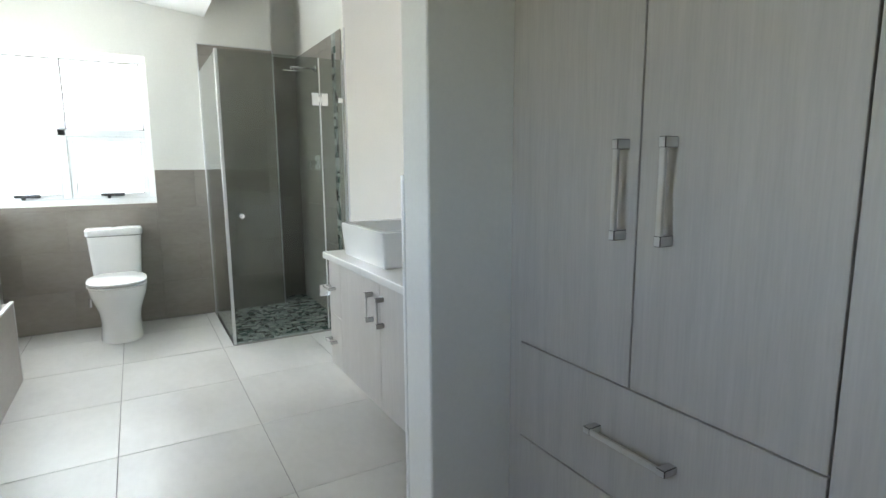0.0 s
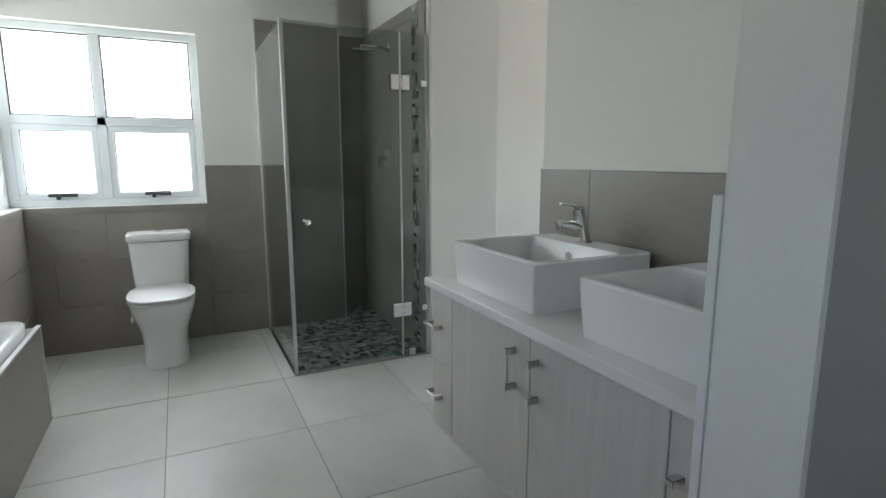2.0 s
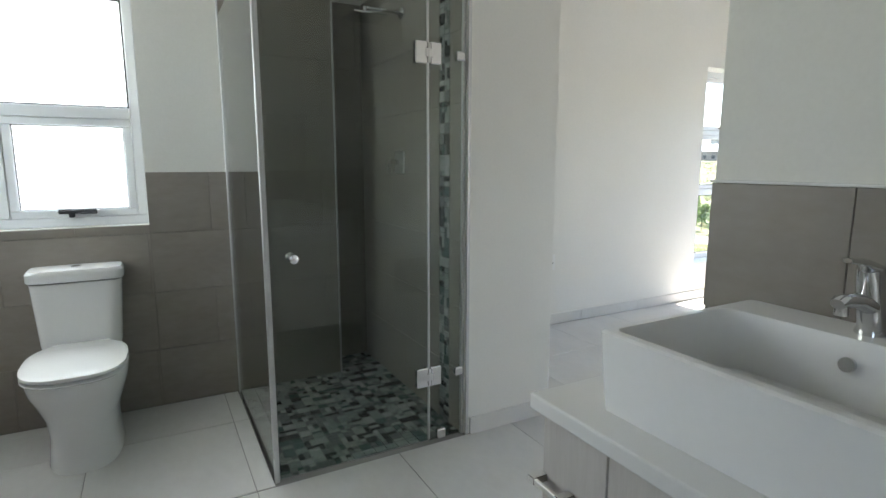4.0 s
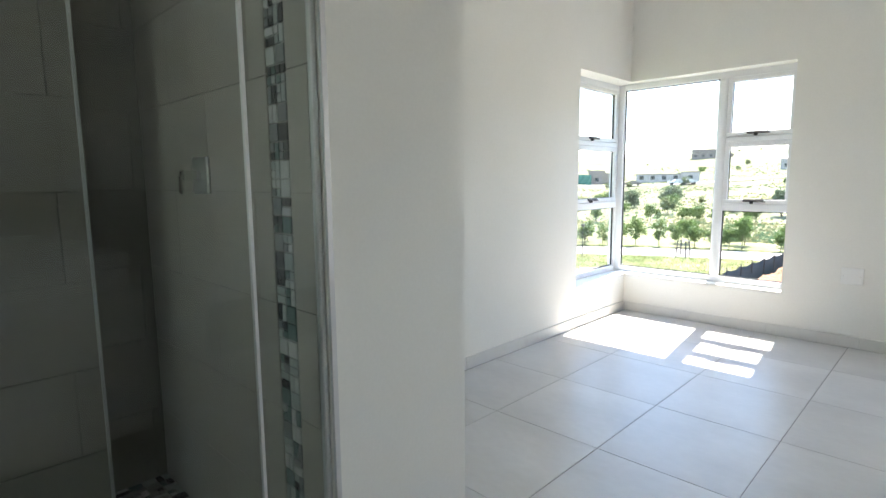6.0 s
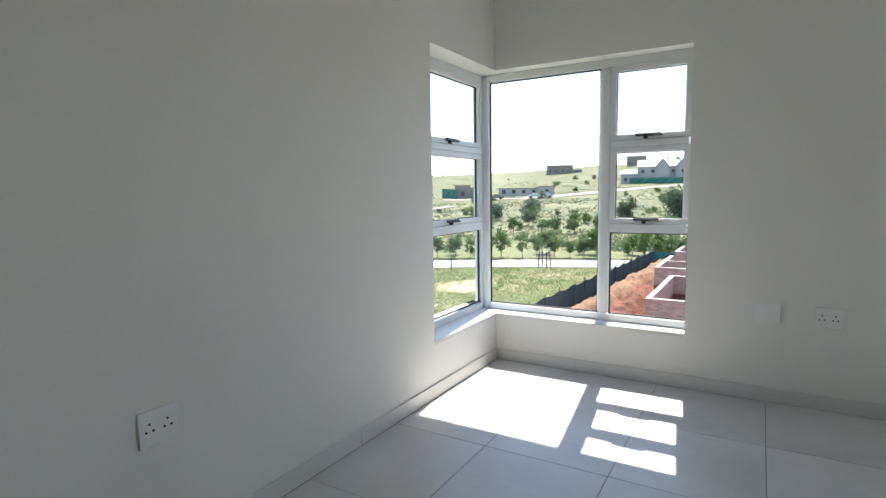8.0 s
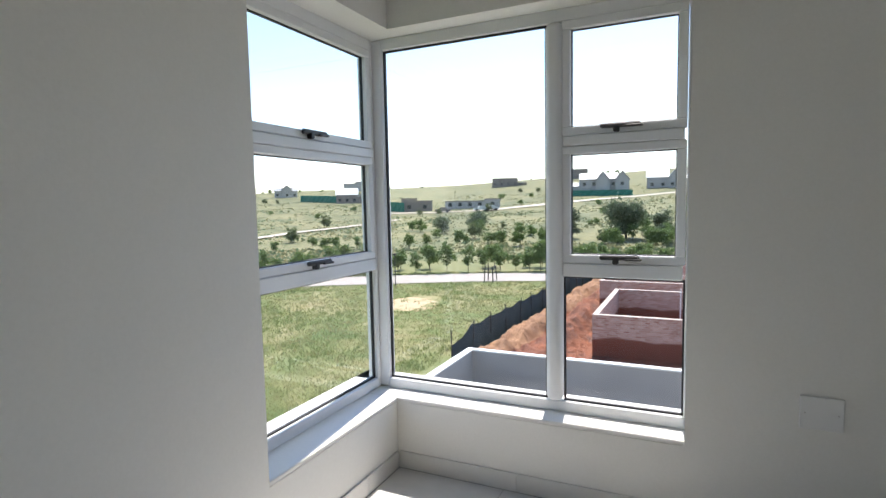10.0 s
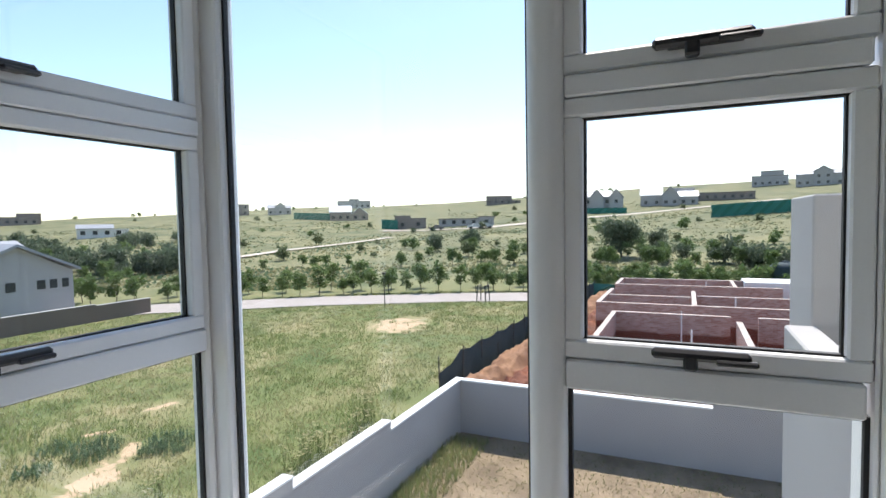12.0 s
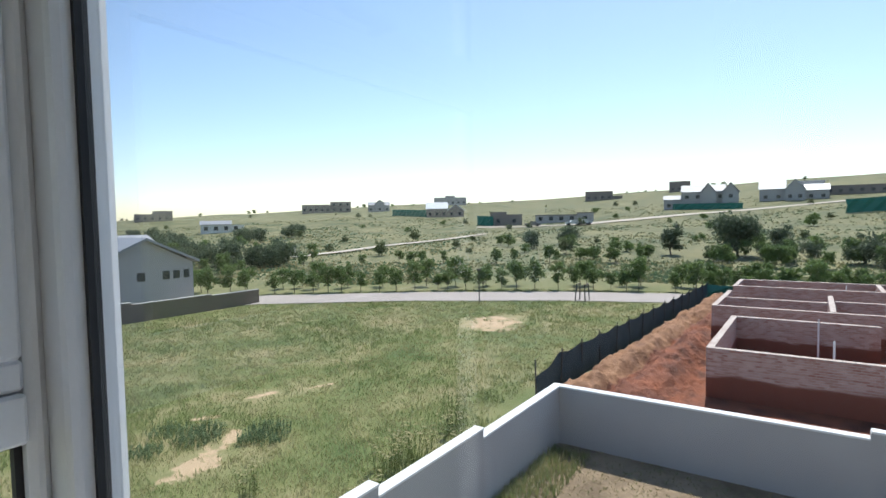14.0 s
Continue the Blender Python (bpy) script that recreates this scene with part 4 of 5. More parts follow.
# shade-net fence along the plot
fence = thing("net_fence", 21.9, 12.85, GR, "dark shade-net fence on leaning poles", "fence")
fence.matrix_world = pose(21.9, 12.45, GR, 0, 0, -2.8)
bm = bmesh.new()
rf = random.Random(3)
prev = None
for i in range(0, 113):
    x = i * 0.25
    sag = 0.12 * abs(math.sin(i * math.pi / 8)) + rf.uniform(-0.02, 0.02)
    yoff = 0.10 * math.sin(i * 1.1) + rf.uniform(-0.03, 0.03)
    h = 1.45 - sag - (0.5 * max(0, 1 - x / 2.0))
    cur = [bm.verts.new((x, yoff * k, h * q)) for k, q in ((0.4, 0.02), (1.0, 0.35), (-0.6, 0.7), (0.15, 1.0))]
    if prev:
        for k in range(3):
            bm.faces.new((prev[k], cur[k], cur[k + 1], prev[k + 1]))
    prev = cur
    if i % 8 == 0:
        bp_ = bmesh.new()
        add_rod(bp_, (x, -0.04, -0.1), (x + rf.uniform(-0.08, 0.08), -0.04 + rf.uniform(-0.06, 0.06), 1.6), 0.03, n=6)
        mesh_ob("pole", bp_, POLEM, False, fence)
mesh_ob("net", bm, NET, True, fence)


def net_run(label, a, b, h=1.8):
    ob = thing("net_fence", a[0], a[1], ground_z(*a), label, "fence")
    bm = bmesh.new()
    prev = None
    n = max(6, int(math.dist(a, b) / 1.5))
    for i in range(n + 1):
        x, y = a[0] + (b[0] - a[0]) * i / n, a[1] + (b[1] - a[1]) * i / n
        z = ground_z(x, y) - ground_z(*a)
        w = 0.15 * (-1) ** i
        cur = [bm.verts.new((x - a[0] + w * k, y - a[1] + w * k, z + h * q)) for k, q in ((1, 0), (-1, 0.5), (1, 1))]
        if prev:
            for k in range(2):
                bm.faces.new((prev[k], cur[k], cur[k + 1], prev[k + 1]))
        prev = cur
    mesh_ob("net", bm, NETG, False, ob)
    return ob


net_run("green shade-net fence by the road", (49.4, 11.1), (49.6, 0.5), 1.3)
net_run("green shade-net fence round a building site", spot(31, -0.6)[:2], spot(29.3, -0.75)[:2], 3.0)
net_run("green shade-net fence on the hill", spot(-2.2, -0.05)[:2], spot(-9, 0.35)[:2], 3.4)
net_run("green shade-net fence on the hill", spot(40, 0.55)[:2], spot(36, 0.35)[:2], 3.0)
net_run("green shade-net fence on the hill", spot(11.5, 0.6)[:2], spot(5.5, 0.5)[:2], 2.2)

# red earth trench and heaps between the fence and the brick shell
soil = tagged(new("soil_heap"), "heaps of red excavated soil beside the brick shell", "soil", kind="stuff")
bm = bmesh.new()
gx, low_rows, gy = 210, 16, 96
vs = []
for i in range(gx + 1):
    for j in range(gy + 1):
        x = 20.2 + 28.5 * i / gx
        top = 12.3 - 0.05 * (x - 20.2)
        y = -6 + 14.0 * j / low_rows if j <= low_rows else 8.0 + (top - 8.0) * (j - low_rows) / (gy - low_rows)
        z = 0.06 + 0.05 * noise.noise((x, y, 3))
        if y > 8.0:
            wander = 0.18 * noise.noise((x * 0.35, 0, 7))
            bank, heap = 11.62 - (x - 20) * 0.04 + wander, 9.95 - (x - 20) * 0.03 - wander
            z += 0.85 * math.exp(-((y - bank) / 0.62) ** 4) * (0.85 + 0.3 * noise.noise((x * 0.7, y * 0.7, 1)))
            z += 0.8 * math.exp(-abs((y - heap) / 0.78) ** 3) * (0.8 + 0.5 * noise.noise((x * 0.5, y * 0.6, 2)))
            z += 0.13 * noise.noise((x * 1.9, y * 1.9, 0)) + 0.11 * noise.noise((x * 4.5, y * 4.5, 2)) + 0.06 * noise.noise((x * 9, y * 9, 5))
        vs.append(bm.verts.new((x, y, GR + max(z, 0.02))))
for i in range(gx):
    for j in range(gy):
        a = i * (gy + 1) + j
        f = bm.faces.new((vs[a], vs[a + gy + 1], vs[a + gy + 2], vs[a + 1]))
        c = f.calc_center_median()
        f.material_index = 1 if c.y > 10.95 - (c.x - 20) * 0.04 + 0.12 * noise.noise((c.x * 2, c.y * 2, 4)) else 0
so = mesh_ob("earth", bm, [SOIL, SANDY], True)
so.parent = soil
soil.location = (-0.1, -0.35, 0)

shell = thing("brick_shell", 25.8, 7.45, GR, "half-built roofless clay brick house shell", "house")
HB = 1.83
bm, bt = bmesh.new(), bmesh.new()


def bw_(x0, y0, x1, y1, h=HB):
    a = 0.115
    add_box(bm, x0 - 25.9 - a, min(y0, y1) - 7.8 - a, -0.1, x1 - 25.9 + a, max(y0, y1) - 7.8 + a, h - 0.02)
    add_box(bt, x0 - 25.9 - a - 0.006, min(y0, y1) - 7.8 - a - 0.006, h - 0.02, x1 - 25.9 + a + 0.006, max(y0, y1) - 7.8 + a + 0.006, h + 0.005)


for w in ((25.9, 7.8, 25.9, -5.0), (26.13, 7.8, 33.0, 7.8), (33.0, 7.57, 33.0, 2.6), (26.13, 2.2, 31.6, 2.2), (35.6, 9.0, 35.6, -5.0, 1.9), (35.83, 9.0, 42.0, 9.0, 1.9), (36, 4.0, 41.8, 4.0, 1.9),
          (40.0, 3.7, 40.0, -4.0, 1.85), (38.6, 8.7, 38.6, 4.3, 1.95), (43.5, 8.9, 43.5, -1.0, 2.05), (47.5, 8.9, 47.5, -1.0, 2.05), (43.74, 8.9, 47.26, 8.9, 2.05), (43.74, 1.5, 47.2, 1.5, 2.05), (28.5, -1.5, 35.3, -1.5),
          (32.0, 1.3, 32.0, -1.2, 2.0), (29.6, -0.3, 29.6, -1.2, 2.3)):
    bw_(*w)
mesh_ob("wall", bm, BRICK, False, shell)
tagged(mesh_ob("top_course", bt, TOPC, False, shell), "pale mortar-smeared top course")
for x, y in ((26.6, 4.2), (31.0, 4.6), (36.5, 2.0), (44.0, 3.2)):
    bm = bmesh.new()
    add_rod(bm, (x - 25.9, y - 7.8, 0), (x - 25.9 + 0.05, y - 7.8, 2.3), 0.04, n=6)
    tagged(mesh_ob("prop", bm, CAP, False, shell), "pale timber prop")
structure(boxes("pavement_slab", [(46.0, -6.5, GR + 0.06, 49.0, 0.4, GR + 2.1)], CAP, 0.02), "pale low roof slab at the building site", "slab")


# ---------- houses ----------
def gable(bm, x0, x1, y0, y1, z0, z1, along="x", over=0.3, mi=1):
    """A gable roof with thickness."""
    if along == "x":
        m = (y0 + y1) / 2
        sec = [(y0 - over, z0), (m, z1), (y1 + over, z0), (y1 + over, z0 + 0.18), (m, z1 + 0.2), (y0 - over, z0 + 0.18)]
        loft(bm, [[(x, a, b) for a, b in sec] for x in (x0 - over, x1 + over)], mi=mi)
        for x in (x0, x1):
            bm.faces.new([bm.verts.new(p) for p in ((x, y0, z0), (x, y1, z0), (x, m, z1))]).material_index = 0
    else:
        m = (x0 + x1) / 2
        sec = [(x0 - over, z0), (m, z1), (x1 + over, z0), (x1 + over, z0 + 0.18), (m, z1 + 0.2), (x0 - over, z0 + 0.18)]
        loft(bm, [[(a, y, b) for a, b in sec] for y in (y0 - over, y1 + over)], mi=mi)
        for y in (y0, y1):
            bm.faces.new([bm.verts.new(p) for p in ((x0, y, z0), (x1, y, z0), (m, y, z1))]).material_index = 0


def house(label, az, el, blocks, wall=HOUSEM, roof=ROOFM, turn=None):
    """blocks: (along view-right a0, a1, depth d0, d1, wall height, roof rise, roof way). Local +x looks to the viewer's right, +y away."""
    x, y, z, d = spot(az, el)
    ob = thing("house", x, y, z, label, "house")
    ob.matrix_world = pose(x, y, z, 0, 0, az - 90 + (turn or 0))
    bm, br, bw2 = bmesh.new(), bmesh.new(), bmesh.new()
    for a0, a1, d0, d1, h, rise, way in blocks:
        add_box(bm, a0, d0, -1.5, a1, d1, h)
        if rise:
            gable(br, a0, a1, d0, d1, h, h + rise, way)
        else:
            add_box(br, a0 - 0.15, d0 - 0.15, h, a1 + 0.15, d1 + 0.15, h + 0.3)
        n = max(1, int((a1 - a0) / 3))
        for s in range(int(max(1, h // 2.8))):
            for k in range(n):
                c = a0 + (a1 - a0) * (k + 0.5) / n
                boxes("window", [(c - 0.6, d0 - 0.03, 0.9 + 2.9 * s, c + 0.6, d0 + 0.05, 2.1 + 2.9 * s)], DARKGL, 0, ob)
    mesh_ob("wall", bm, wall, False, ob)
    bmesh.ops.recalc_face_normals(br, faces=br.faces)
    mesh_ob("roof", br, [wall, roof] if any(b[5] for b in blocks) else [roof, roof], False, ob)
    bw2.free()
    return ob


house("grey double-storey house with three grey gables", 9.1, 0.62, [(-12, -5, 2, 10, 3.5, 1.6, "x"), (-6, 8, 1, 11, 6.0, 2.6, "x"), (0, 5, -1.5, 6, 5.4, 3.6, "y"), (7, 12, -0.5, 9, 5.6, 3.4, "y")])
house("grey house with pale steep roofs", 1.7, 1.2, [(-10, -2, 0, 9, 4.2, 3.6, "x"), (-2, 4, -2, 8, 3.8, 3.8, "y"), (4, 11, 1, 9, 3.4, 2.2, "x"), (2, 10, 9, 15, 7, 0, "x")], HOUSEM, ROOFW)
house("brown flat-roofed block house", 18.4, 1.75, [(-7.5, 7, 0, 8, 4.6, 0, "x"), (7, 12, 2, 7, 2.0, 0, "x")], HOUSED, HOUSED)
house("dark half-built house shell", 27.6, -0.7, [(-6, -1, 0, 6, 4.0, 0, "x"), (-1, 4, 1, 7, 3.2, 0, "x")], HOUSED, HOUSED)
house("grey low building with vehicles beside it", 22.6, -0.55, [(-7, 6, 2, 8, 2.4, 0, "x"), (6, 11, 1, 6, 3.0, 0, "x")], HOUSEM, HOUSED)
house("house with white gable roofs", 34.4, 0.3, [(-8, 1, 0, 8, 3.6, 2.8, "x"), (1, 8, -1, 8, 2.6, 3.0, "y")], HOUSED, ROOFW)
house("long flat-roofed building on the skyline", 34.0, 1.6, [(-9, 11, 0, 8, 4.4, 0, "x"), (-2, 4, 1, 7, 5.6, 0, "x")], HOUSEM, HOUSEM)
house("brown flat-roofed building on the skyline", 46.8, 1.0, [(-13, 2, 0, 8, 4.0, 0, "x"), (2, 13, 2, 9, 5.6, 0, "x")], HOUSED, HOUSED)
house("grey house on the skyline", 41.4, 1.0, [(-6, 6, 0, 8, 3.6, 1.8, "x"), (-2, 3, -1, 5, 4.6, 2.0, "y")], HOUSEM, ROOFM)
house("white low house among bushes", 57.4, -0.9, [(-5, 4, 0, 6, 2.6, 1.2, "x"), (3, 8, 1, 6, 2.2, 0, "x")], HOUSEW, ROOFM)
house("flat-roofed house on the skyline", 63.0, 0.35, [(-8, 8, 0, 8, 3.4, 0, "x"), (0, 9, 2, 8, 5.0, 0, "x")], HOUSED, HOUSED)
house("grey flat-roofed house on the skyline", 10.8, 2.4, [(-6, 5, 0, 8, 5.5, 0, "x")], HOUSED, HOUSED)
house("grey double-storey house on the hill", -6.9, 2.75, [(-8, 8, 0, 8, 5.0, 0, "x"), (-4, 6, 1, 8, 7.5, 0, "x")], HOUSEM, HOUSED)
house("grey house with dark roof on the hill", -10.6, 2.6, [(-9, 9, 0, 9, 5.2, 2.2, "x"), (-2, 5, -1, 6, 6.4, 2.4, "y")], HOUSEM, ROOFM)
house("long low brown building on the hill", -3.0, 1.6, [(-16, 12, 0, 6, 3.0, 0, "x")], HOUSED, HOUSED)

# neighbour's grey house and brown plot wall by the road
nb = thing("neighbour_house", 29.2, 49.6, GR, "grey plastered neighbour house with a grey pitched roof", "house")
bm, br, bw2 = bmesh.new(), bmesh.new(), bmesh.new()
add_box(bm, -22, 0, -0.2, 0, 9, 3.5)
gable(br, -22, 0, 0, 9, 3.5, 5.5, "x", 0.35)
add_box(bm, -7.6, -3.4, -0.2, -0.05, 0, 3.5)
gable(br, -7.6, -0.05, -3.4, 4.5, 3.5, 5.4, "y", 0.4)
for a, b in ((-6.6, -6.0), (-4.5, -3.9), (-2.55, -2.0), (-1.7, -1.2), (-0.85, -0.4)):
    add_box(bw2, a, -3.44, 2.3, b, -3.36, 2.95)
for a in (-20, -17, -14, -11):
    add_box(bw2, a, -0.04, 1.0, a + 1.4, 0.04, 2.2)
bmesh.ops.recalc_face_normals(br, faces=br.faces)
mesh_ob("wall", bm, HOUSEM, False, nb)
mesh_ob("roof", br, [HOUSEM, ROOFM], False, nb)
mesh_ob("window", bw2, DARKGL, False, nb)
pw = thing("plot_wall", 32.3, 42.1, GR, "brown brick plot wall stepping along the lot", "wall")
boxes("wall", [(-4.2, -0.12, -0.2, 0, 0.12, 1.1), (-10, -0.12, -0.2, -4.2, 0.12, 1.2), (-22, -0.12, -0.2, -10, 0.12, 1.35)], BWALL, 0, pw)
boxes("coping", [(-4.22, -0.15, 1.1, 0.02, 0.15, 1.15), (-10.02, -0.15, 1.2, -4.22, 0.15, 1.25), (-22, -0.15, 1.35, -10.02, 0.15, 1.4)], HOUSEM, 0.01, pw)


# ---------- trees ----------
def tree_thing(name, label, h, trunk, cw, leaves, mat, seed, leaf=0.16, low=0.35, group=""):
    rnd = random.Random(seed)
    ob = thing(name, 0, 0, -50, label, "tree" if "tree" in name else "bush", group)
    bm = bmesh.new()
    tips = []
    if trunk:
        add_rod(bm, (0, 0, -0.2), (0.03 * h, 0, h * low), trunk, trunk * 0.7, 7)
        for k in range(7):
            t = 2 * math.pi * k / 7 + rnd.random()
            e = Vector((math.cos(t) * cw * rnd.uniform(0.3, 0.75), math.sin(t) * cw * rnd.uniform(0.3, 0.75), h * rnd.uniform(low + 0.15, 0.9)))
            add_rod(bm, (0.03 * h, 0, h * low * rnd.uniform(0.75, 1)), e, trunk * 0.45, trunk * 0.1, 5)
            tips.append(e)
        mesh_ob("trunk", bm, BARK, False, ob)
    else:
        bm.free()
    for k in range(10):
        t = rnd.uniform(0, 6.3)
        r = cw * rnd.uniform(0.1, 0.85)
        tips.append(Vector((math.cos(t) * r, math.sin(t) * r, h * rnd.uniform(low if trunk else 0.1, 0.92 - 0.3 * r / cw))))
    bl = bmesh.new()
    for k in range(leaves):
        c = rnd.choice(tips)
        sp = cw * 0.34
        p = c + Vector((rnd.gauss(0, sp * 0.6), rnd.gauss(0, sp * 0.6), rnd.gauss(0, sp * 0.5)))
        if p.z < h * (low if trunk else 0.02) * 0.85:
            p.z = h * (low + 0.1 if trunk else 0.08)
        q = Euler((rnd.uniform(-1.2, 1.2), rnd.uniform(-1.2, 1.2), rnd.uniform(0, 6.3))).to_matrix()
        s = leaf * rnd.uniform(0.6, 1.4)
        a = [bl.verts.new(p + q @ Vector(v) * s) for v in ((-0.5, 0, 0), (0, -0.32, 0.08), (0.6, 0, 0), (0, 0.32, 0.08))]
        bl.faces.new(a)
    mesh_ob("crown", bl, mat, False, ob)
    return ob


def scatter(protos, spots, rnd, lo=0.8, hi=1.2):
    """Each prototype goes to the first place of its own; the others are copies."""
    used = set()
    for k, (x, y, z) in enumerate(spots):
        p = protos[k % len(protos)]
        s = rnd.uniform(lo, hi)
        m = pose(x, y, z, 0, 0, rnd.uniform(0, 360)) @ Matrix.Diagonal((s, s, s * rnd.uniform(0.9, 1.1), 1))
        if id(p) not in used:
            used.add(id(p))
            first = (p, m)
            p.matrix_world = pose(x, y, z, 0, 0, rnd.uniform(0, 360))
        else:
            copy_thing(p, m)


rt = random.Random(11)
young = [tree_thing("young_tree", "young green street tree in a row by the road", 2.1 + 0.2 * k, 0.04, 0.78, 760, LEAF[0], 20 + k, 0.19, 0.3, "street trees") for k in range(4)]
street = []
for a, b in zip(ROAD, ROAD[1:]):
    n = max(1, int(math.dist(a, b) / 1.4))
    t = Vector((b[0] - a[0], b[1] - a[1])).normalized()
    for k in range(n):
        for off in ((4.2,) if rt.random() < 0.25 else (4.2, 7.5)):
            x = a[0] + (b[0] - a[0]) * (k + rt.uniform(-0.3, 0.3)) / n - t.y * off
            y = a[1] + (b[1] - a[1]) * (k + rt.uniform(-0.3, 0.3)) / n + t.x * off
            street.append((x, y, ground_z(x, y)))
for az0, az1, el0, el1, n in ((-10, 9, -5.1, -4.2, 22), (47, 64, -5.0, -3.2, 34), (10, 46, -4.9, -4.5, 16)):
    street += [spot(rt.uniform(az0, az1), rt.uniform(el0, el1))[:3] for k in range(n)]
scatter(young, street, rt, 0.75, 1.2)
dark = [tree_thing("bush", "dark rounded bush on the hillside", 2.6, 0.08, 1.7, 900, LEAF[1], 40 + k, 0.3, 0.12, "hillside bushes") for k in range(3)]
hs = []
for az, el, n, sa, se in ((61, -2.6, 10, 2.5, 0.8), (58, -3.6, 10, 3.0, 0.8), (54.5, -1.7, 6, 1.2, 0.3), (50, -1.4, 5, 1.0, 0.4), (25.3, -3.2, 1, 0, 0), (21.6, -2.7, 2, 0.7, 0.1), (55, -4.6, 9, 4, 0.6), (63, -1.2, 6, 2, 0.3),
                         (2, -4.3, 3, 2.0, 0.3), (-5, -4.5, 6, 4.0, 0.4)):
    for k in range(n):
        hs.append(spot(az + rt.uniform(-sa, sa), el + rt.uniform(-se, se))[:3])
scatter(dark, hs, rt, 0.7, 1.35)
big = [tree_thing("large_tree", "large dark spreading thorn tree", 5.6, 0.2, 3.6, 3200, LEAF[1], 60, 0.42, 0.14)]
scatter(big, [spot(5.9, -3.9)[:3]], rt)
big = [tree_thing("tree", "dark upright tree on the slope", 4.6, 0.14, 1.7, 1500, LEAF[1], 61, 0.34, 0.16)]
scatter(big, [spot(11.7, -3.9)[:3], spot(2.6, -3.6)[:3]], rt)
small = [tree_thing("shrub", "small shrub on the hillside", 1.7, 0.05, 0.9, 220, LEAF[k % 2 * 2], 70 + k, 0.34, 0.2, "hillside shrubs") for k in range(2)]
sp = [spot(rt.uniform(-12, 68), rt.uniform(-4.6, 1.2))[:3] for k in range(90)]
sp += [spot(a, crest(a) - 0.12)[:3] for a in [rt.uniform(-12, 68) for k in range(30)]]
scatter(small, sp, rt, 0.6, 1.6)

# grass of the lot, tufts of blades
rg = random.Random(8)
blades, faces, tones = [], [], []


def blade(px, py, z, h, w, lean, mi):
    t = rg.uniform(0, 6.3)
    lx, ly = math.cos(t) * h * lean, math.sin(t) * h * lean
    ux, uy = -math.sin(t) * w, math.cos(t) * w
    n = len(blades)
    blades.extend(((px - ux, py - uy, z), (px + ux, py + uy, z), (px + lx, py + ly, z + h)))
    faces.append((n, n + 1, n + 2))
    tones.append(mi)


def near_road(x, y):
    q = Vector((x, y))
    for a, b in zip(ROAD, ROAD[1:]):
        a, b = Vector(a), Vector(b)
        t = min(1, max(0, (q - a).dot(b - a) / (b - a).length_squared))
        if (q - a.lerp(b, t)).length < 3.0:
            return True
    return False


BARE = ((34.2, 20.9, 3.0, 2.0), (12.6, 18.3, 1.2, 0.7), (14.2, 18.95, 0.8, 0.5), (17.3, 21.6, 0.9, 0.35), (19.3, 20.6, 0.8, 0.2))
for k in range(32000):
    d = 10 + 40 * rg.random() ** 1.1
    a = radians(rg.uniform(11, 84))
    x, y = CX + d * math.cos(a), CY + d * math.sin(a)
    if y < YY1 + 0.25 or (x > 20 and y < 13.4) or (y > 41.5 and x < 32.5) or near_road(x, y):
        continue
    v = noise.noise((x * 0.16, y * 0.16, 1.7)) + 0.6 * noise.noise((x * 0.7, y * 0.7, 4))
    if (rg.random() < 0.92 and any(((x - px) / rx) ** 2 + ((y - py) / ry) ** 2 < 1 for px, py, rx, ry in BARE)):
        continue
    h = (0.10 + 0.10 * max(0, v + 0.2)) * (1.6 if rg.random() < 0.08 else 1)
    mi = (0 if rg.random() < 0.8 else 1) if v > 0.05 else (1 if rg.random() < 0.6 else 0)
    for q in range(5):
        blade(x + rg.gauss(0, 0.13), y + rg.gauss(0, 0.13), GR, h * rg.uniform(0.6, 1.25), 0.005 + 0.00045 * d, rg.uniform(0.3, 0.9), mi)
grass_mesh = bpy.data.meshes.new("grass")
grass_mesh.from_pydata(blades, [], faces)
for m in GRASSM:
    grass_mesh.materials.append(m)
grass_mesh.polygons.foreach_set("material_index", tones)
tagged(new("grass", grass_mesh), "uneven green and dry veld grass tufts", "grass", kind="stuff")


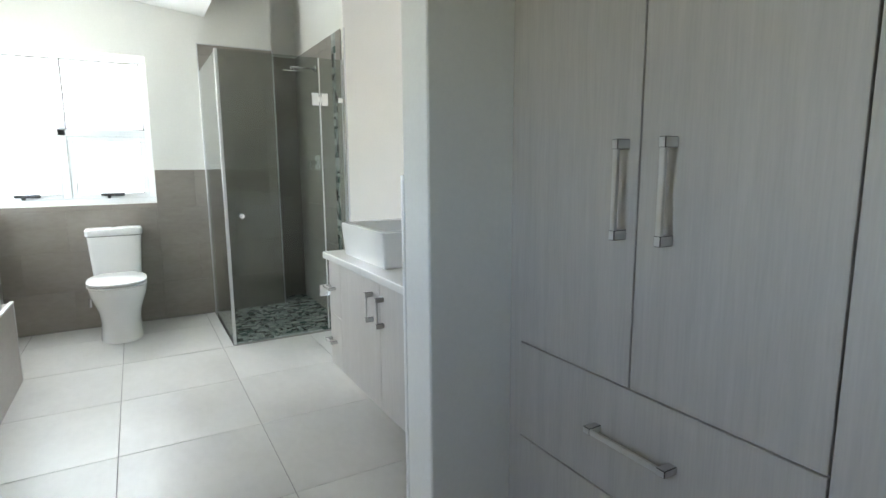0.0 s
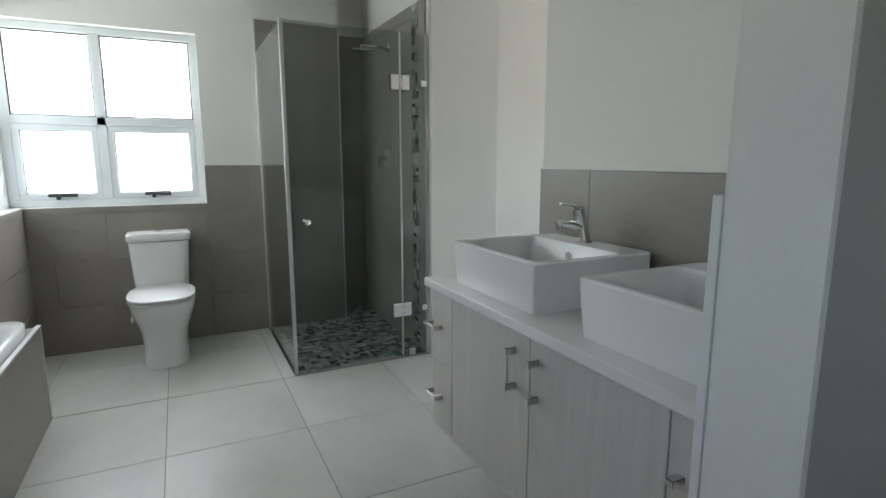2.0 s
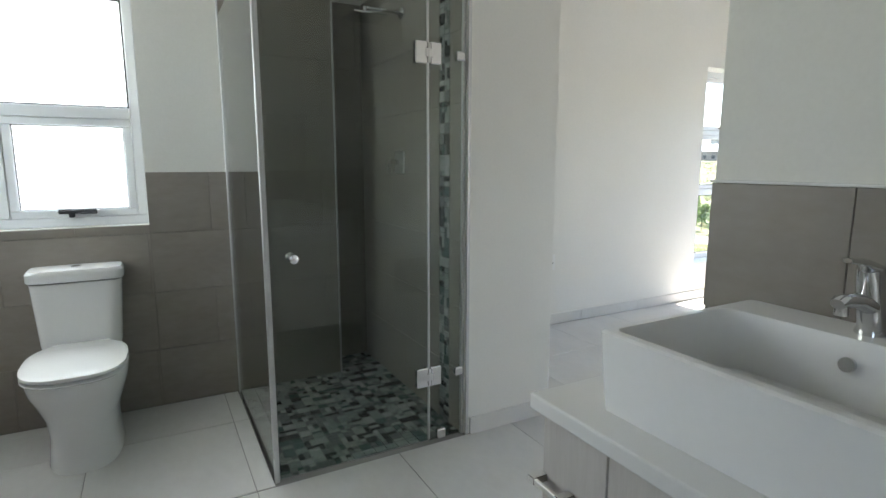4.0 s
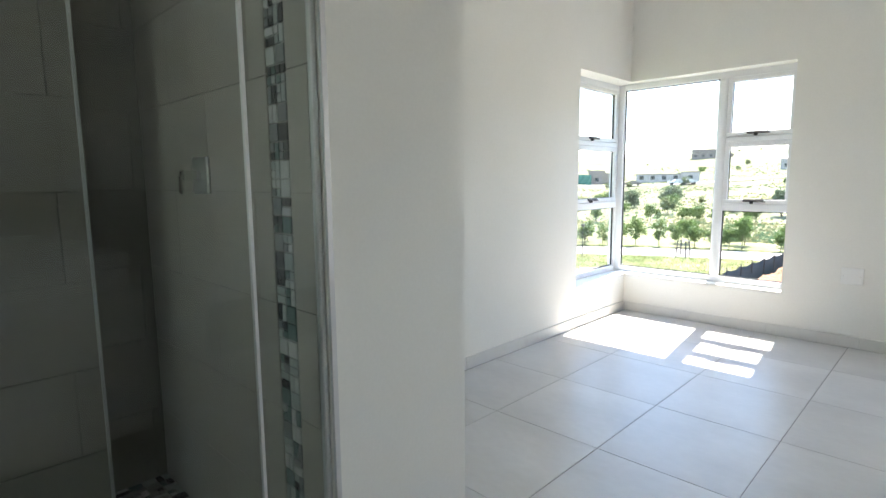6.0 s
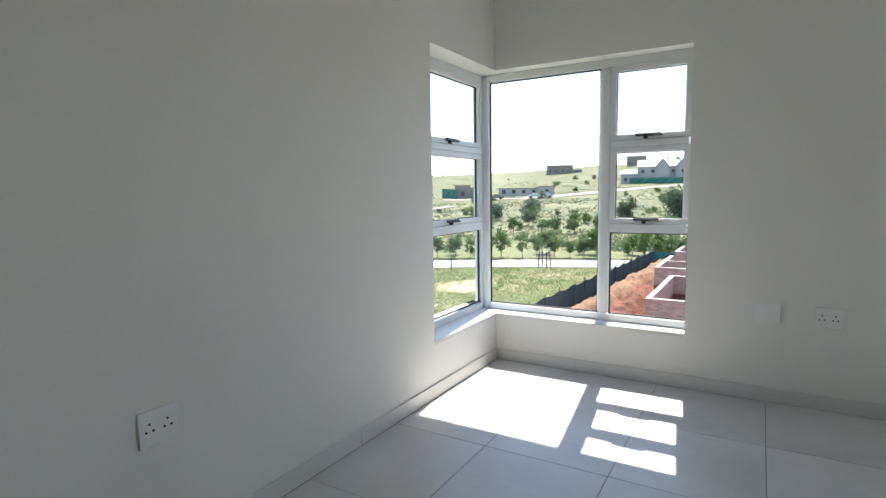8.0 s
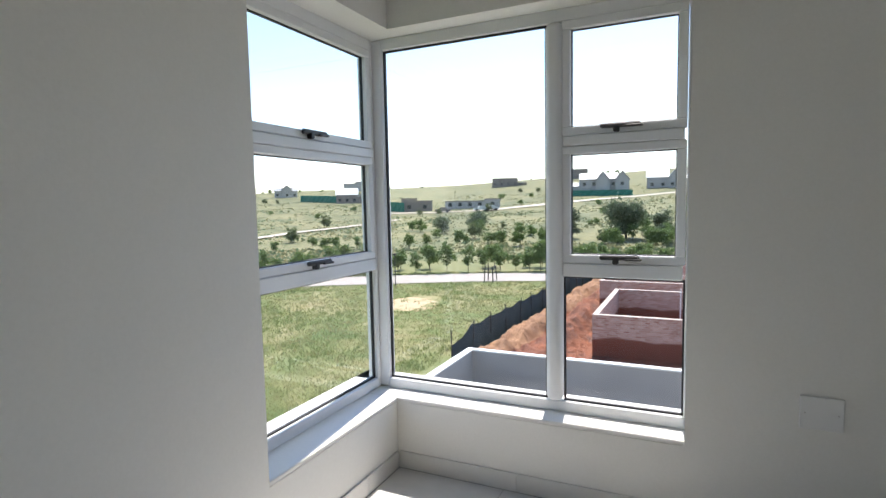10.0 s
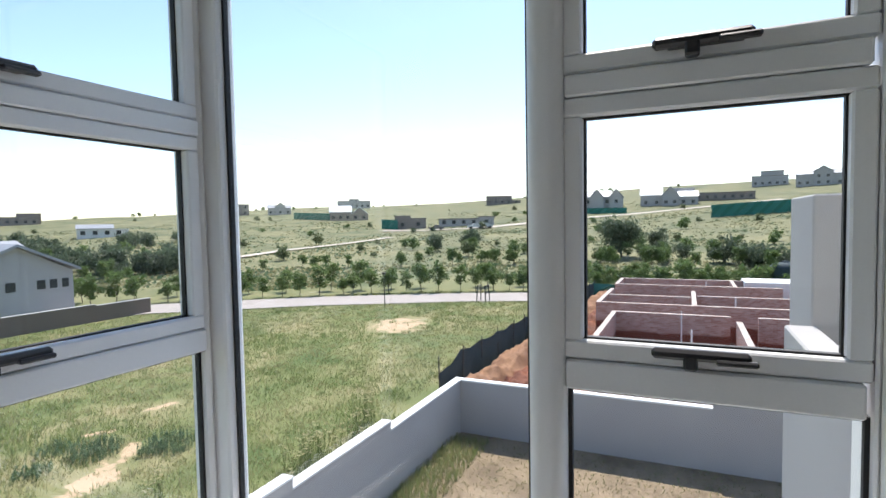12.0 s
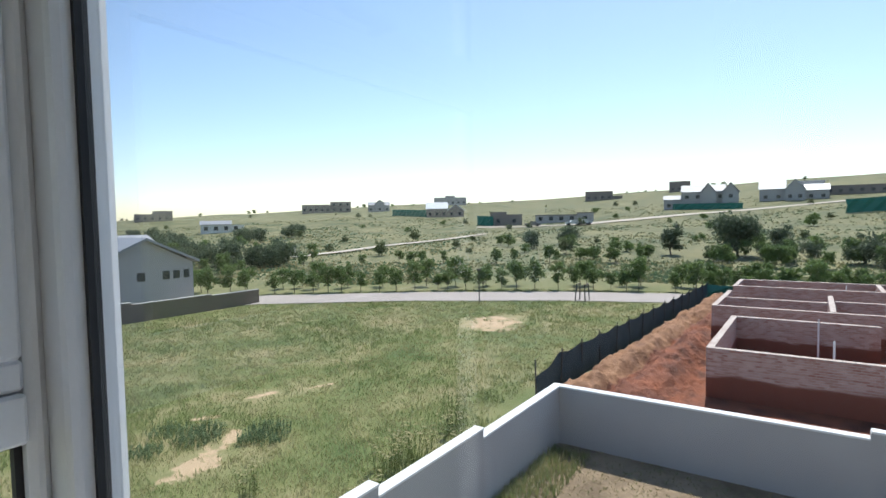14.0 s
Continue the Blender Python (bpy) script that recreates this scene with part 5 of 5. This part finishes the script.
def weed(x, y, h, spread, stems, mat, label, flowers=False):
    """A clump of leafy stems standing on the lot."""
    ob = thing("weed", x, y, GR, label, "plant", "weeds on the lot")
    bs, bf = bmesh.new(), bmesh.new()
    for k in range(stems):
        t, r = rg.uniform(0, 6.3), spread * rg.random() ** 0.6
        foot = Vector((math.cos(t) * r, math.sin(t) * r, -0.03))
        tip = foot + Vector((rg.gauss(0, 0.12) * h, rg.gauss(0, 0.12) * h, h * rg.uniform(0.6, 1.1)))
        add_rod(bs, foot, tip, 0.008, 0.003, 4)
        for q in range(9):
            c = foot.lerp(tip, rg.uniform(0.25, 1.0))
            turn = Euler((rg.uniform(-1.1, 1.1), rg.uniform(-1.1, 1.1), rg.uniform(0, 6.3))).to_matrix()
            z = rg.uniform(0.05, 0.1)
            bs.faces.new([bs.verts.new(c + turn @ Vector(p) * z) for p in ((0, -0.22, 0), (1, 0, 0.1), (0, 0.22, 0))]).material_index = 0
        if flowers:
            for q in range(2):
                c = tip + Vector((rg.gauss(0, 0.04), rg.gauss(0, 0.04), rg.uniform(-0.03, 0.02)))
                bf.faces.new([bf.verts.new(c + Vector(p) * 0.035) for p in ((-1, -1, 0), (1, -1, 0.4), (1, 1, 0), (-1, 1, 0.3))])
    mesh_ob("stems", bs, mat, False, ob)
    if flowers:
        tagged(mesh_ob("flowers", bf, GRASSM[1], False, ob), "small pale flower heads")
    else:
        bf.free()


for x, y, h, r, n in ((13.7, 19.8, 0.38, 0.75, 150), (14.9, 18.2, 0.36, 0.8, 150), (13.4, 21.0, 0.25, 0.6, 70), (12.2, 20.0, 0.3, 0.5, 60)):
    weed(x, y, h, r, n, GRASSM[2], "blue-green weed clump beside bare sand")
for x, y, h, r, n in ((19.0, 13.9, 1.1, 0.45, 26), (18.0, 13.3, 0.9, 0.5, 24), (16.3, 13.6, 0.9, 0.6, 30), (15.2, 13.4, 0.85, 0.5, 26), (17.2, 12.4, 0.7, 0.5, 22), (12.5, 15.5, 0.8, 0.3, 16), (13.6, 12.6, 0.7, 0.5, 22)):
    weed(x, y, h, r, n, GRASSM[0], "tall green weed with pale flower heads", True)
bm = bmesh.new()
for k in range(12000):
    edge = rg.random() < 0.45
    x, y = (rg.uniform(8, YX - 0.6), YY1 - 0.15 - 1.1 * rg.random() ** 1.6) if edge else (rg.uniform(14.0, YX - 0.15), rg.uniform(-6, YY1 - 0.2))
    h = rg.uniform(0.1, 0.3) if edge else rg.uniform(0.03, 0.09)
    t = rg.uniform(0, 6.3)
    bm.faces.new([bm.verts.new(p) for p in ((x, y, GR + 0.05), (x + 0.03 * math.cos(t), y + 0.03 * math.sin(t), GR + 0.05), (x + 0.06 * math.sin(t), y + 0.06 * math.cos(t), GR + 0.05 + h))]).material_index = rg.choice((0, 0, 1)) if edge else rg.choice((0, 1, 1, 1))
tagged(mesh_ob("yard_grass", bm, GRASSM), "sparse dry grass in the yard", "grass", kind="stuff")

# rough grass of the hillside
bm = bmesh.new()
for k in range(16000):
    d = 56 + 200 * rg.random() ** 1.5
    a = radians(rg.uniform(-14, 72))
    x, y = CX + d * math.cos(a), CY + d * math.sin(a)
    if noise.noise((x * 0.05, y * 0.05, 9)) < rg.uniform(-0.35, 0.2):
        continue
    z = ground_z(x, y) - 0.05
    for q in range(3):
        t = rg.uniform(0, 6.3)
        w, h = rg.uniform(0.15, 0.5), rg.uniform(0.12, 0.4)
        px, py = x + rg.gauss(0, 0.5), y + rg.gauss(0, 0.5)
        bm.faces.new([bm.verts.new(p) for p in ((px - w * math.sin(t), py + w * math.cos(t), z), (px + w * math.sin(t), py - w * math.cos(t), z), (px + 0.1, py, z + h))]).material_index = 2 if rg.random() < 0.45 else 1
tagged(mesh_ob("hill_grass", bm, GRASSM), "rough dry grass clumps on the hillside", "grass", kind="stuff")

# street furniture by the road
pl = thing("street_pole", 40.5, 25.8, GR, "thin dark street light pole", "street lamp")
bm = bmesh.new()
add_rod(bm, (0, 0, -0.1), (0, 0, 2.6), 0.045, 0.03, 8)
mesh_ob("pole", bm, POLEM, False, pl)
boxes("lamp", [(-0.14, -0.14, 2.6, 0.14, 0.14, 2.72), (-0.08, -0.08, 2.5, 0.08, 0.08, 2.6)], POLEM, 0.02, pl)
ez = thing("tree_guard", 45.6, 19.4, GR, "dark timber frame guard beside the road", "frame")
bm = bmesh.new()
for x, y in ((-0.5, -0.4), (0.5, -0.4), (-0.5, 0.4), (0.5, 0.4)):
    add_rod(bm, (x, y, -0.1), (x * 0.8, y * 0.8, 1.35), 0.05, n=6)
for z in (0.75, 1.3):
    add_rod(bm, (-0.42, -0.35, z), (0.42, -0.35, z), 0.045, n=6)
    add_rod(bm, (-0.42, 0.35, z), (0.42, 0.35, z), 0.045, n=6)
mesh_ob("frame", bm, POLEM, False, ez)


wt = thing("water_tank", 59.0, -3.8, ground_z(59.0, -3.8), "dark green ribbed plastic water tank", "water tank")
bm = bmesh.new()
profile = [(0.0, 1.15)] + [(0.25 + 0.22 * k, 1.15 if k % 2 else 1.22) for k in range(9)] + [(2.2, 1.15), (2.45, 0.75), (2.5, 0.3)]
loft(bm, [[(r * math.cos(2 * math.pi * k / 24), r * math.sin(2 * math.pi * k / 24), z) for k in range(24)] for z, r in profile])
mesh_ob("body", bm, NET, True, wt)
bm = bmesh.new()
add_rod(bm, (0, 0, 2.48), (0, 0, 2.62), 0.28, 0.25, 16)
mesh_ob("lid", bm, NET, False, wt)
pile = tagged(new("brick_pile"), "loose heap of broken clay bricks at the site", "bricks", kind="stuff")
bm = bmesh.new()
rp = random.Random(14)
for k in range(420):
    r, t = 2.3 * rp.random() ** 0.5, rp.uniform(0, 6.3)
    m = Matrix.Translation((49.6 + r * math.cos(t) * 0.6, -1.9 + r * math.sin(t), GR + 0.1 + 1.0 * (1 - r / 2.3) * rp.uniform(0.7, 1.0))) @ Euler((rp.uniform(-0.7, 0.7), rp.uniform(-0.7, 0.7), rp.uniform(0, 6))).to_matrix().to_4x4()
    bmesh.ops.create_cube(bm, size=1, matrix=m @ Matrix.Diagonal((0.24, 0.12, 0.09, 1)))
mesh_ob("bricks", bm, [BRICK, TOPC], False, pile)
sx, sy, sz, _ = spot(50.3, -3.9)
board = thing("sign_board", sx, sy, sz, "small white sign board on a post", "sign")
board.matrix_world = pose(sx, sy, sz, 0, 0, 50.3 - 90)
boxes("board", [(-0.35, -0.03, 0.9, 0.35, 0.03, 2.0)], HOUSEW, 0.01, board)
boxes("post", [(-0.05, 0.03, -0.2, 0.05, 0.12, 1.9)], POLEM, 0.01, board)


def car(label, az, el, paint, turn):
    x, y, z, d = spot(az, el)
    ob = thing("car", x, y, z + 0.3, label, "car", "parked vehicles")
    ob.matrix_world = pose(x, y, z + 0.3, 0, 0, az - 90 + turn)
    bm = bmesh.new()
    prof = [(-2.3, 0.35), (2.3, 0.35), (2.3, 0.85), (1.3, 1.0), (0.7, 1.5), (-0.6, 1.55), (-0.9, 1.0), (-2.3, 0.95)]
    loft(bm, [[(a, y0, b) for a, b in prof] for y0 in (-0.85, 0.85)])
    bmesh.ops.recalc_face_normals(bm, faces=bm.faces)
    mesh_ob("body", bm, paint, False, ob)
    for a in (-1.4, 1.4):
        for b in (-0.82, 0.82):
            bm = bmesh.new()
            add_rod(bm, (a, b - 0.1, 0.33), (a, b + 0.1, 0.33), 0.34, n=14)
            mesh_ob("wheel", bm, RUBBER, False, ob)


car("white pickup parked on the hill track", 21.0, -0.85, HOUSEW, 10)
car("dark car parked on the hill track", 25.2, -0.95, HOUSED, 0)
car("white car parked on the hill track", 20.0, -0.8, HOUSEW, 20)

# ---------- skirting ----------
structure(boxes("baseboard_pier", [(PX0 + 0.02, PIER - 0.011, 0, PX1 + 0.011, PIER - 0.0005, 0.085), (PX1 + 0.0005, PIER, 0, PX1 + 0.011, BW - 0.001, 0.085)], SKIRT, 0.0015), "pale tile skirting", "skirting")
bm = bmesh.new()
x = PX1 + 0.012
while x < BE - 0.02:
    x1 = min(x + 0.655, BE - 0.011)
    add_box(bm, x, BW - 0.011, 0, x1 - 0.002, BW - 0.0005, 0.085, 0.0015)
    x = x1
y = BW - 0.012
while y > -0.4:
    y1 = max(y - 0.6, -0.5)
    add_box(bm, BE - 0.011, y1 + 0.002, 0, BE - 0.0005, y, 0.085, 0.0015)
    y = y1
structure(mesh_ob("baseboard_bedroom", bm, SKIRT), "pale tile skirting", "skirting")
structure(boxes("trim_pier", [(PX0 - 0.001, PIER - 0.004, 0, PX0 + 0.014, PIER + 0.006, 2.22)], TRIM, 0.001), "metal tile edge trim beside the shower", "trim")

structure(boxes("trim_shower", [(0.594, BACK - 0.013, 0.0, 0.606, BACK - 0.001, 2.215), (0.012, BACK - 0.012, 2.215, 0.6, BACK - 0.001, 2.222)], TRIM, 0.001), "metal tile edge trim in the shower corner", "trim")
structure(boxes("trim_tile_edge", [(0.004, BACK - 0.012, 1.222, 0.012, BACK - 0.001, 2.222)], TRIM, 0.001), "metal tile edge trim above the dado", "trim")

# ---------- tiles ----------
_cache = {}


def tile_mesh(w, h, t, mat, axis):
    key = (round(w, 3), round(h, 3), mat.name, axis)
    if key not in _cache:
        bm = bmesh.new()
        if axis == "z":
            add_box(bm, -w / 2, -h / 2, -t, w / 2, h / 2, 0, 0.0012)
        elif axis == "y":
            add_box(bm, -w / 2, 0, -h / 2, w / 2, t, h / 2, 0.001)
        else:
            add_box(bm, 0, -w / 2, -h / 2, t, w / 2, h / 2, 0.001)
        me = bpy.data.meshes.new("tile")
        bm.to_mesh(me)
        bm.free()
        me.materials.append(mat)
        _cache[key] = me
    return _cache[key]


def tiles(parent, mat, axis, plane, u0, u1, v0, v1, us, vs, uo, vo, gap=0.003, t=0.008, stagger=0.0):
    """Tiles over a rectangle; axis is the normal, us and vs the tile, uo and vo a joint's place. Wall tiles stand proud of the plane towards the room."""
    j = math.floor((v0 - vo) / vs)
    while vo + j * vs < v1 - 0.004:
        a, b = max(v0, vo + j * vs), min(v1, vo + (j + 1) * vs)
        off = uo + (stagger * us if j % 2 else 0)
        i = math.floor((u0 - off) / us)
        while off + i * us < u1 - 0.004:
            c, d = max(u0, off + i * us), min(u1, off + (i + 1) * us)
            if d - c > 0.008 and b - a > 0.008:
                ob = new("tile", tile_mesh(d - c - gap, b - a - gap, t, mat, axis))
                cu, cv = (c + d) / 2, (a + b) / 2
                ob.location = (cu, cv, plane) if axis == "z" else ((cu, plane, cv) if axis == "y" else (plane, cu, cv))
                ob.parent = parent
            i += 1
        j += 1


base = structure(boxes("floor", [(ALC - 0.2, -3.4, -0.28, -0.001, BACK + 0.2, -0.0025), (-0.001, -3.4, -0.28, PX1, FY + 0.012, -0.0025), (PX1, -0.7, -0.28, BE + 0.05, BW + 0.05, -0.0025), (0.0, FY + 0.012, -0.28, PX0, BACK + 0.25, -0.061)], GROUT),
                 "large pale grey porcelain floor tiles", "floor")
tiles(base, FTILE, "z", 0, LEFT, PX1, 1.27, 3.845, 0.6, 0.645, -0.672, 2.56)
tiles(base, FTILE, "z", 0, LEFT, 0.0, 3.845, BACK - 0.008, 0.6, 0.645, -0.672, 2.56)
tiles(base, FTILE, "z", 0, ALC, LEFT, 1.27, 1.94, 0.6, 0.645, -0.672, 2.56)
tiles(base, FTILE, "z", 0, ALC, WX + 0.03, -1.8, 1.27, 0.6, 0.645, -0.672, 2.56)
tiles(base, FTILE, "z", 0, PX1, BE - 0.011, 1.2, BW - 0.011, 0.655, 0.598, 2.985, 3.89)
# bathroom wall tiles to dado height, full height in the shower
db = structure(boxes("wall_tiling_back", [(LEFT + 0.002, BACK - 0.003, 0, AWX, BACK - 0.0005, AS - 0.002), (AWX, BACK - 0.003, 0, 0.6, BACK - 0.0005, 1.215), (0.012, BACK - 0.003, 1.215, 0.6, BACK - 0.0005, 2.21)], WGROUT), "taupe wall tiles behind the toilet", "wall tiles")
for z0, z1, u0, u1 in ((0.0, AS - 0.002, LEFT + 0.01, AWX), (0.0, 1.22, AWX, 0.6), (1.22, 2.22, 0.012, 0.6)):
    tiles(db, WTILE, "y", BACK - 0.010, u0, u1, z0, z1, 0.6, 0.305, -0.38, 0.0, 0.002, 0.007, 0.5)
dr = structure(boxes("wall_tiling_shower", [(PX0 - 0.003, FY + 0.012, 0, PX0 - 0.0005, BACK + 0.24, 2.21), (0.6, BACK + 0.247, 0, PX0 - 0.003, BACK + 0.2495, 2.21), (0.6005, BACK, 0, 0.603, BACK + 0.247, 2.21)], WGROUT), "taupe tiles lining the shower", "wall tiles")
tiles(dr, WTILE, "x", PX0 - 0.010, FY + 0.012, 3.99, 0.0, 2.22, 0.6, 0.305, 4.49, 0.0, 0.002, 0.007, 0.5)
tiles(dr, WTILE, "x", PX0 - 0.010, 4.09, BACK + 0.24, 0.0, 2.22, 0.6, 0.305, 4.49, 0.0, 0.002, 0.007, 0.5)
tiles(dr, WTILE, "y", BACK + 0.240, 0.604, PX0 - 0.011, 0.0, 2.22, 0.6, 0.305, -0.38, 0.0, 0.002, 0.007, 0.5)
mosaic("mosaic_strip", 3.992, 4.088, 0.0, 2.22, lambda u, v, d: (PX0 - 0.004 - d, u, v), dr, 0.006, 0.048)
dl = structure(boxes("wall_tiling_left", [(LEFT + 0.0005, 3.85, 0, LEFT + 0.003, BACK - 0.003, AS - 0.002)], WGROUT), "taupe wall tiles below the side window", "wall tiles")
tiles(dl, WTILE, "x", LEFT + 0.003, 3.855, BACK - 0.011, 0.0, AS - 0.002, 0.6, 0.305, 4.27, 0.0, 0.002, 0.007, 0.5)
dv = structure(boxes("wall_tiling_vanity", [(VW - 0.003, 1.257, 0, VW - 0.0005, 2.653, 1.214), (0.094, 1.2405, 0.8, VW - 0.003, 1.243, 1.2)], WGROUT), "taupe splashback tiles behind the basins", "wall tiles")
tiles(dv, WTILE, "x", VW - 0.010, 1.252, 2.655, 0.0, 1.22, 0.6, 0.305, 2.05, 0.0, 0.002, 0.007, 0.5)
tiles(dv, WTILE, "y", 1.2432, 0.094, VW - 0.011, 0.0, 1.206, 0.6, 0.305, 0.26, 0.0, 0.002, 0.007, 0.5)
structure(boxes("trim_vanity", [(0.0825, 1.2385, 0.0, 0.094, 1.2535, 1.212), (0.085, 1.2405, 1.2062, VW - 0.011, 1.2535, 1.2122), (VW - 0.012, 1.2535, 1.2202, VW - 0.0005, 2.659, 1.2262)], PLASTIC, 0.001), "white tile edge trim", "trim")
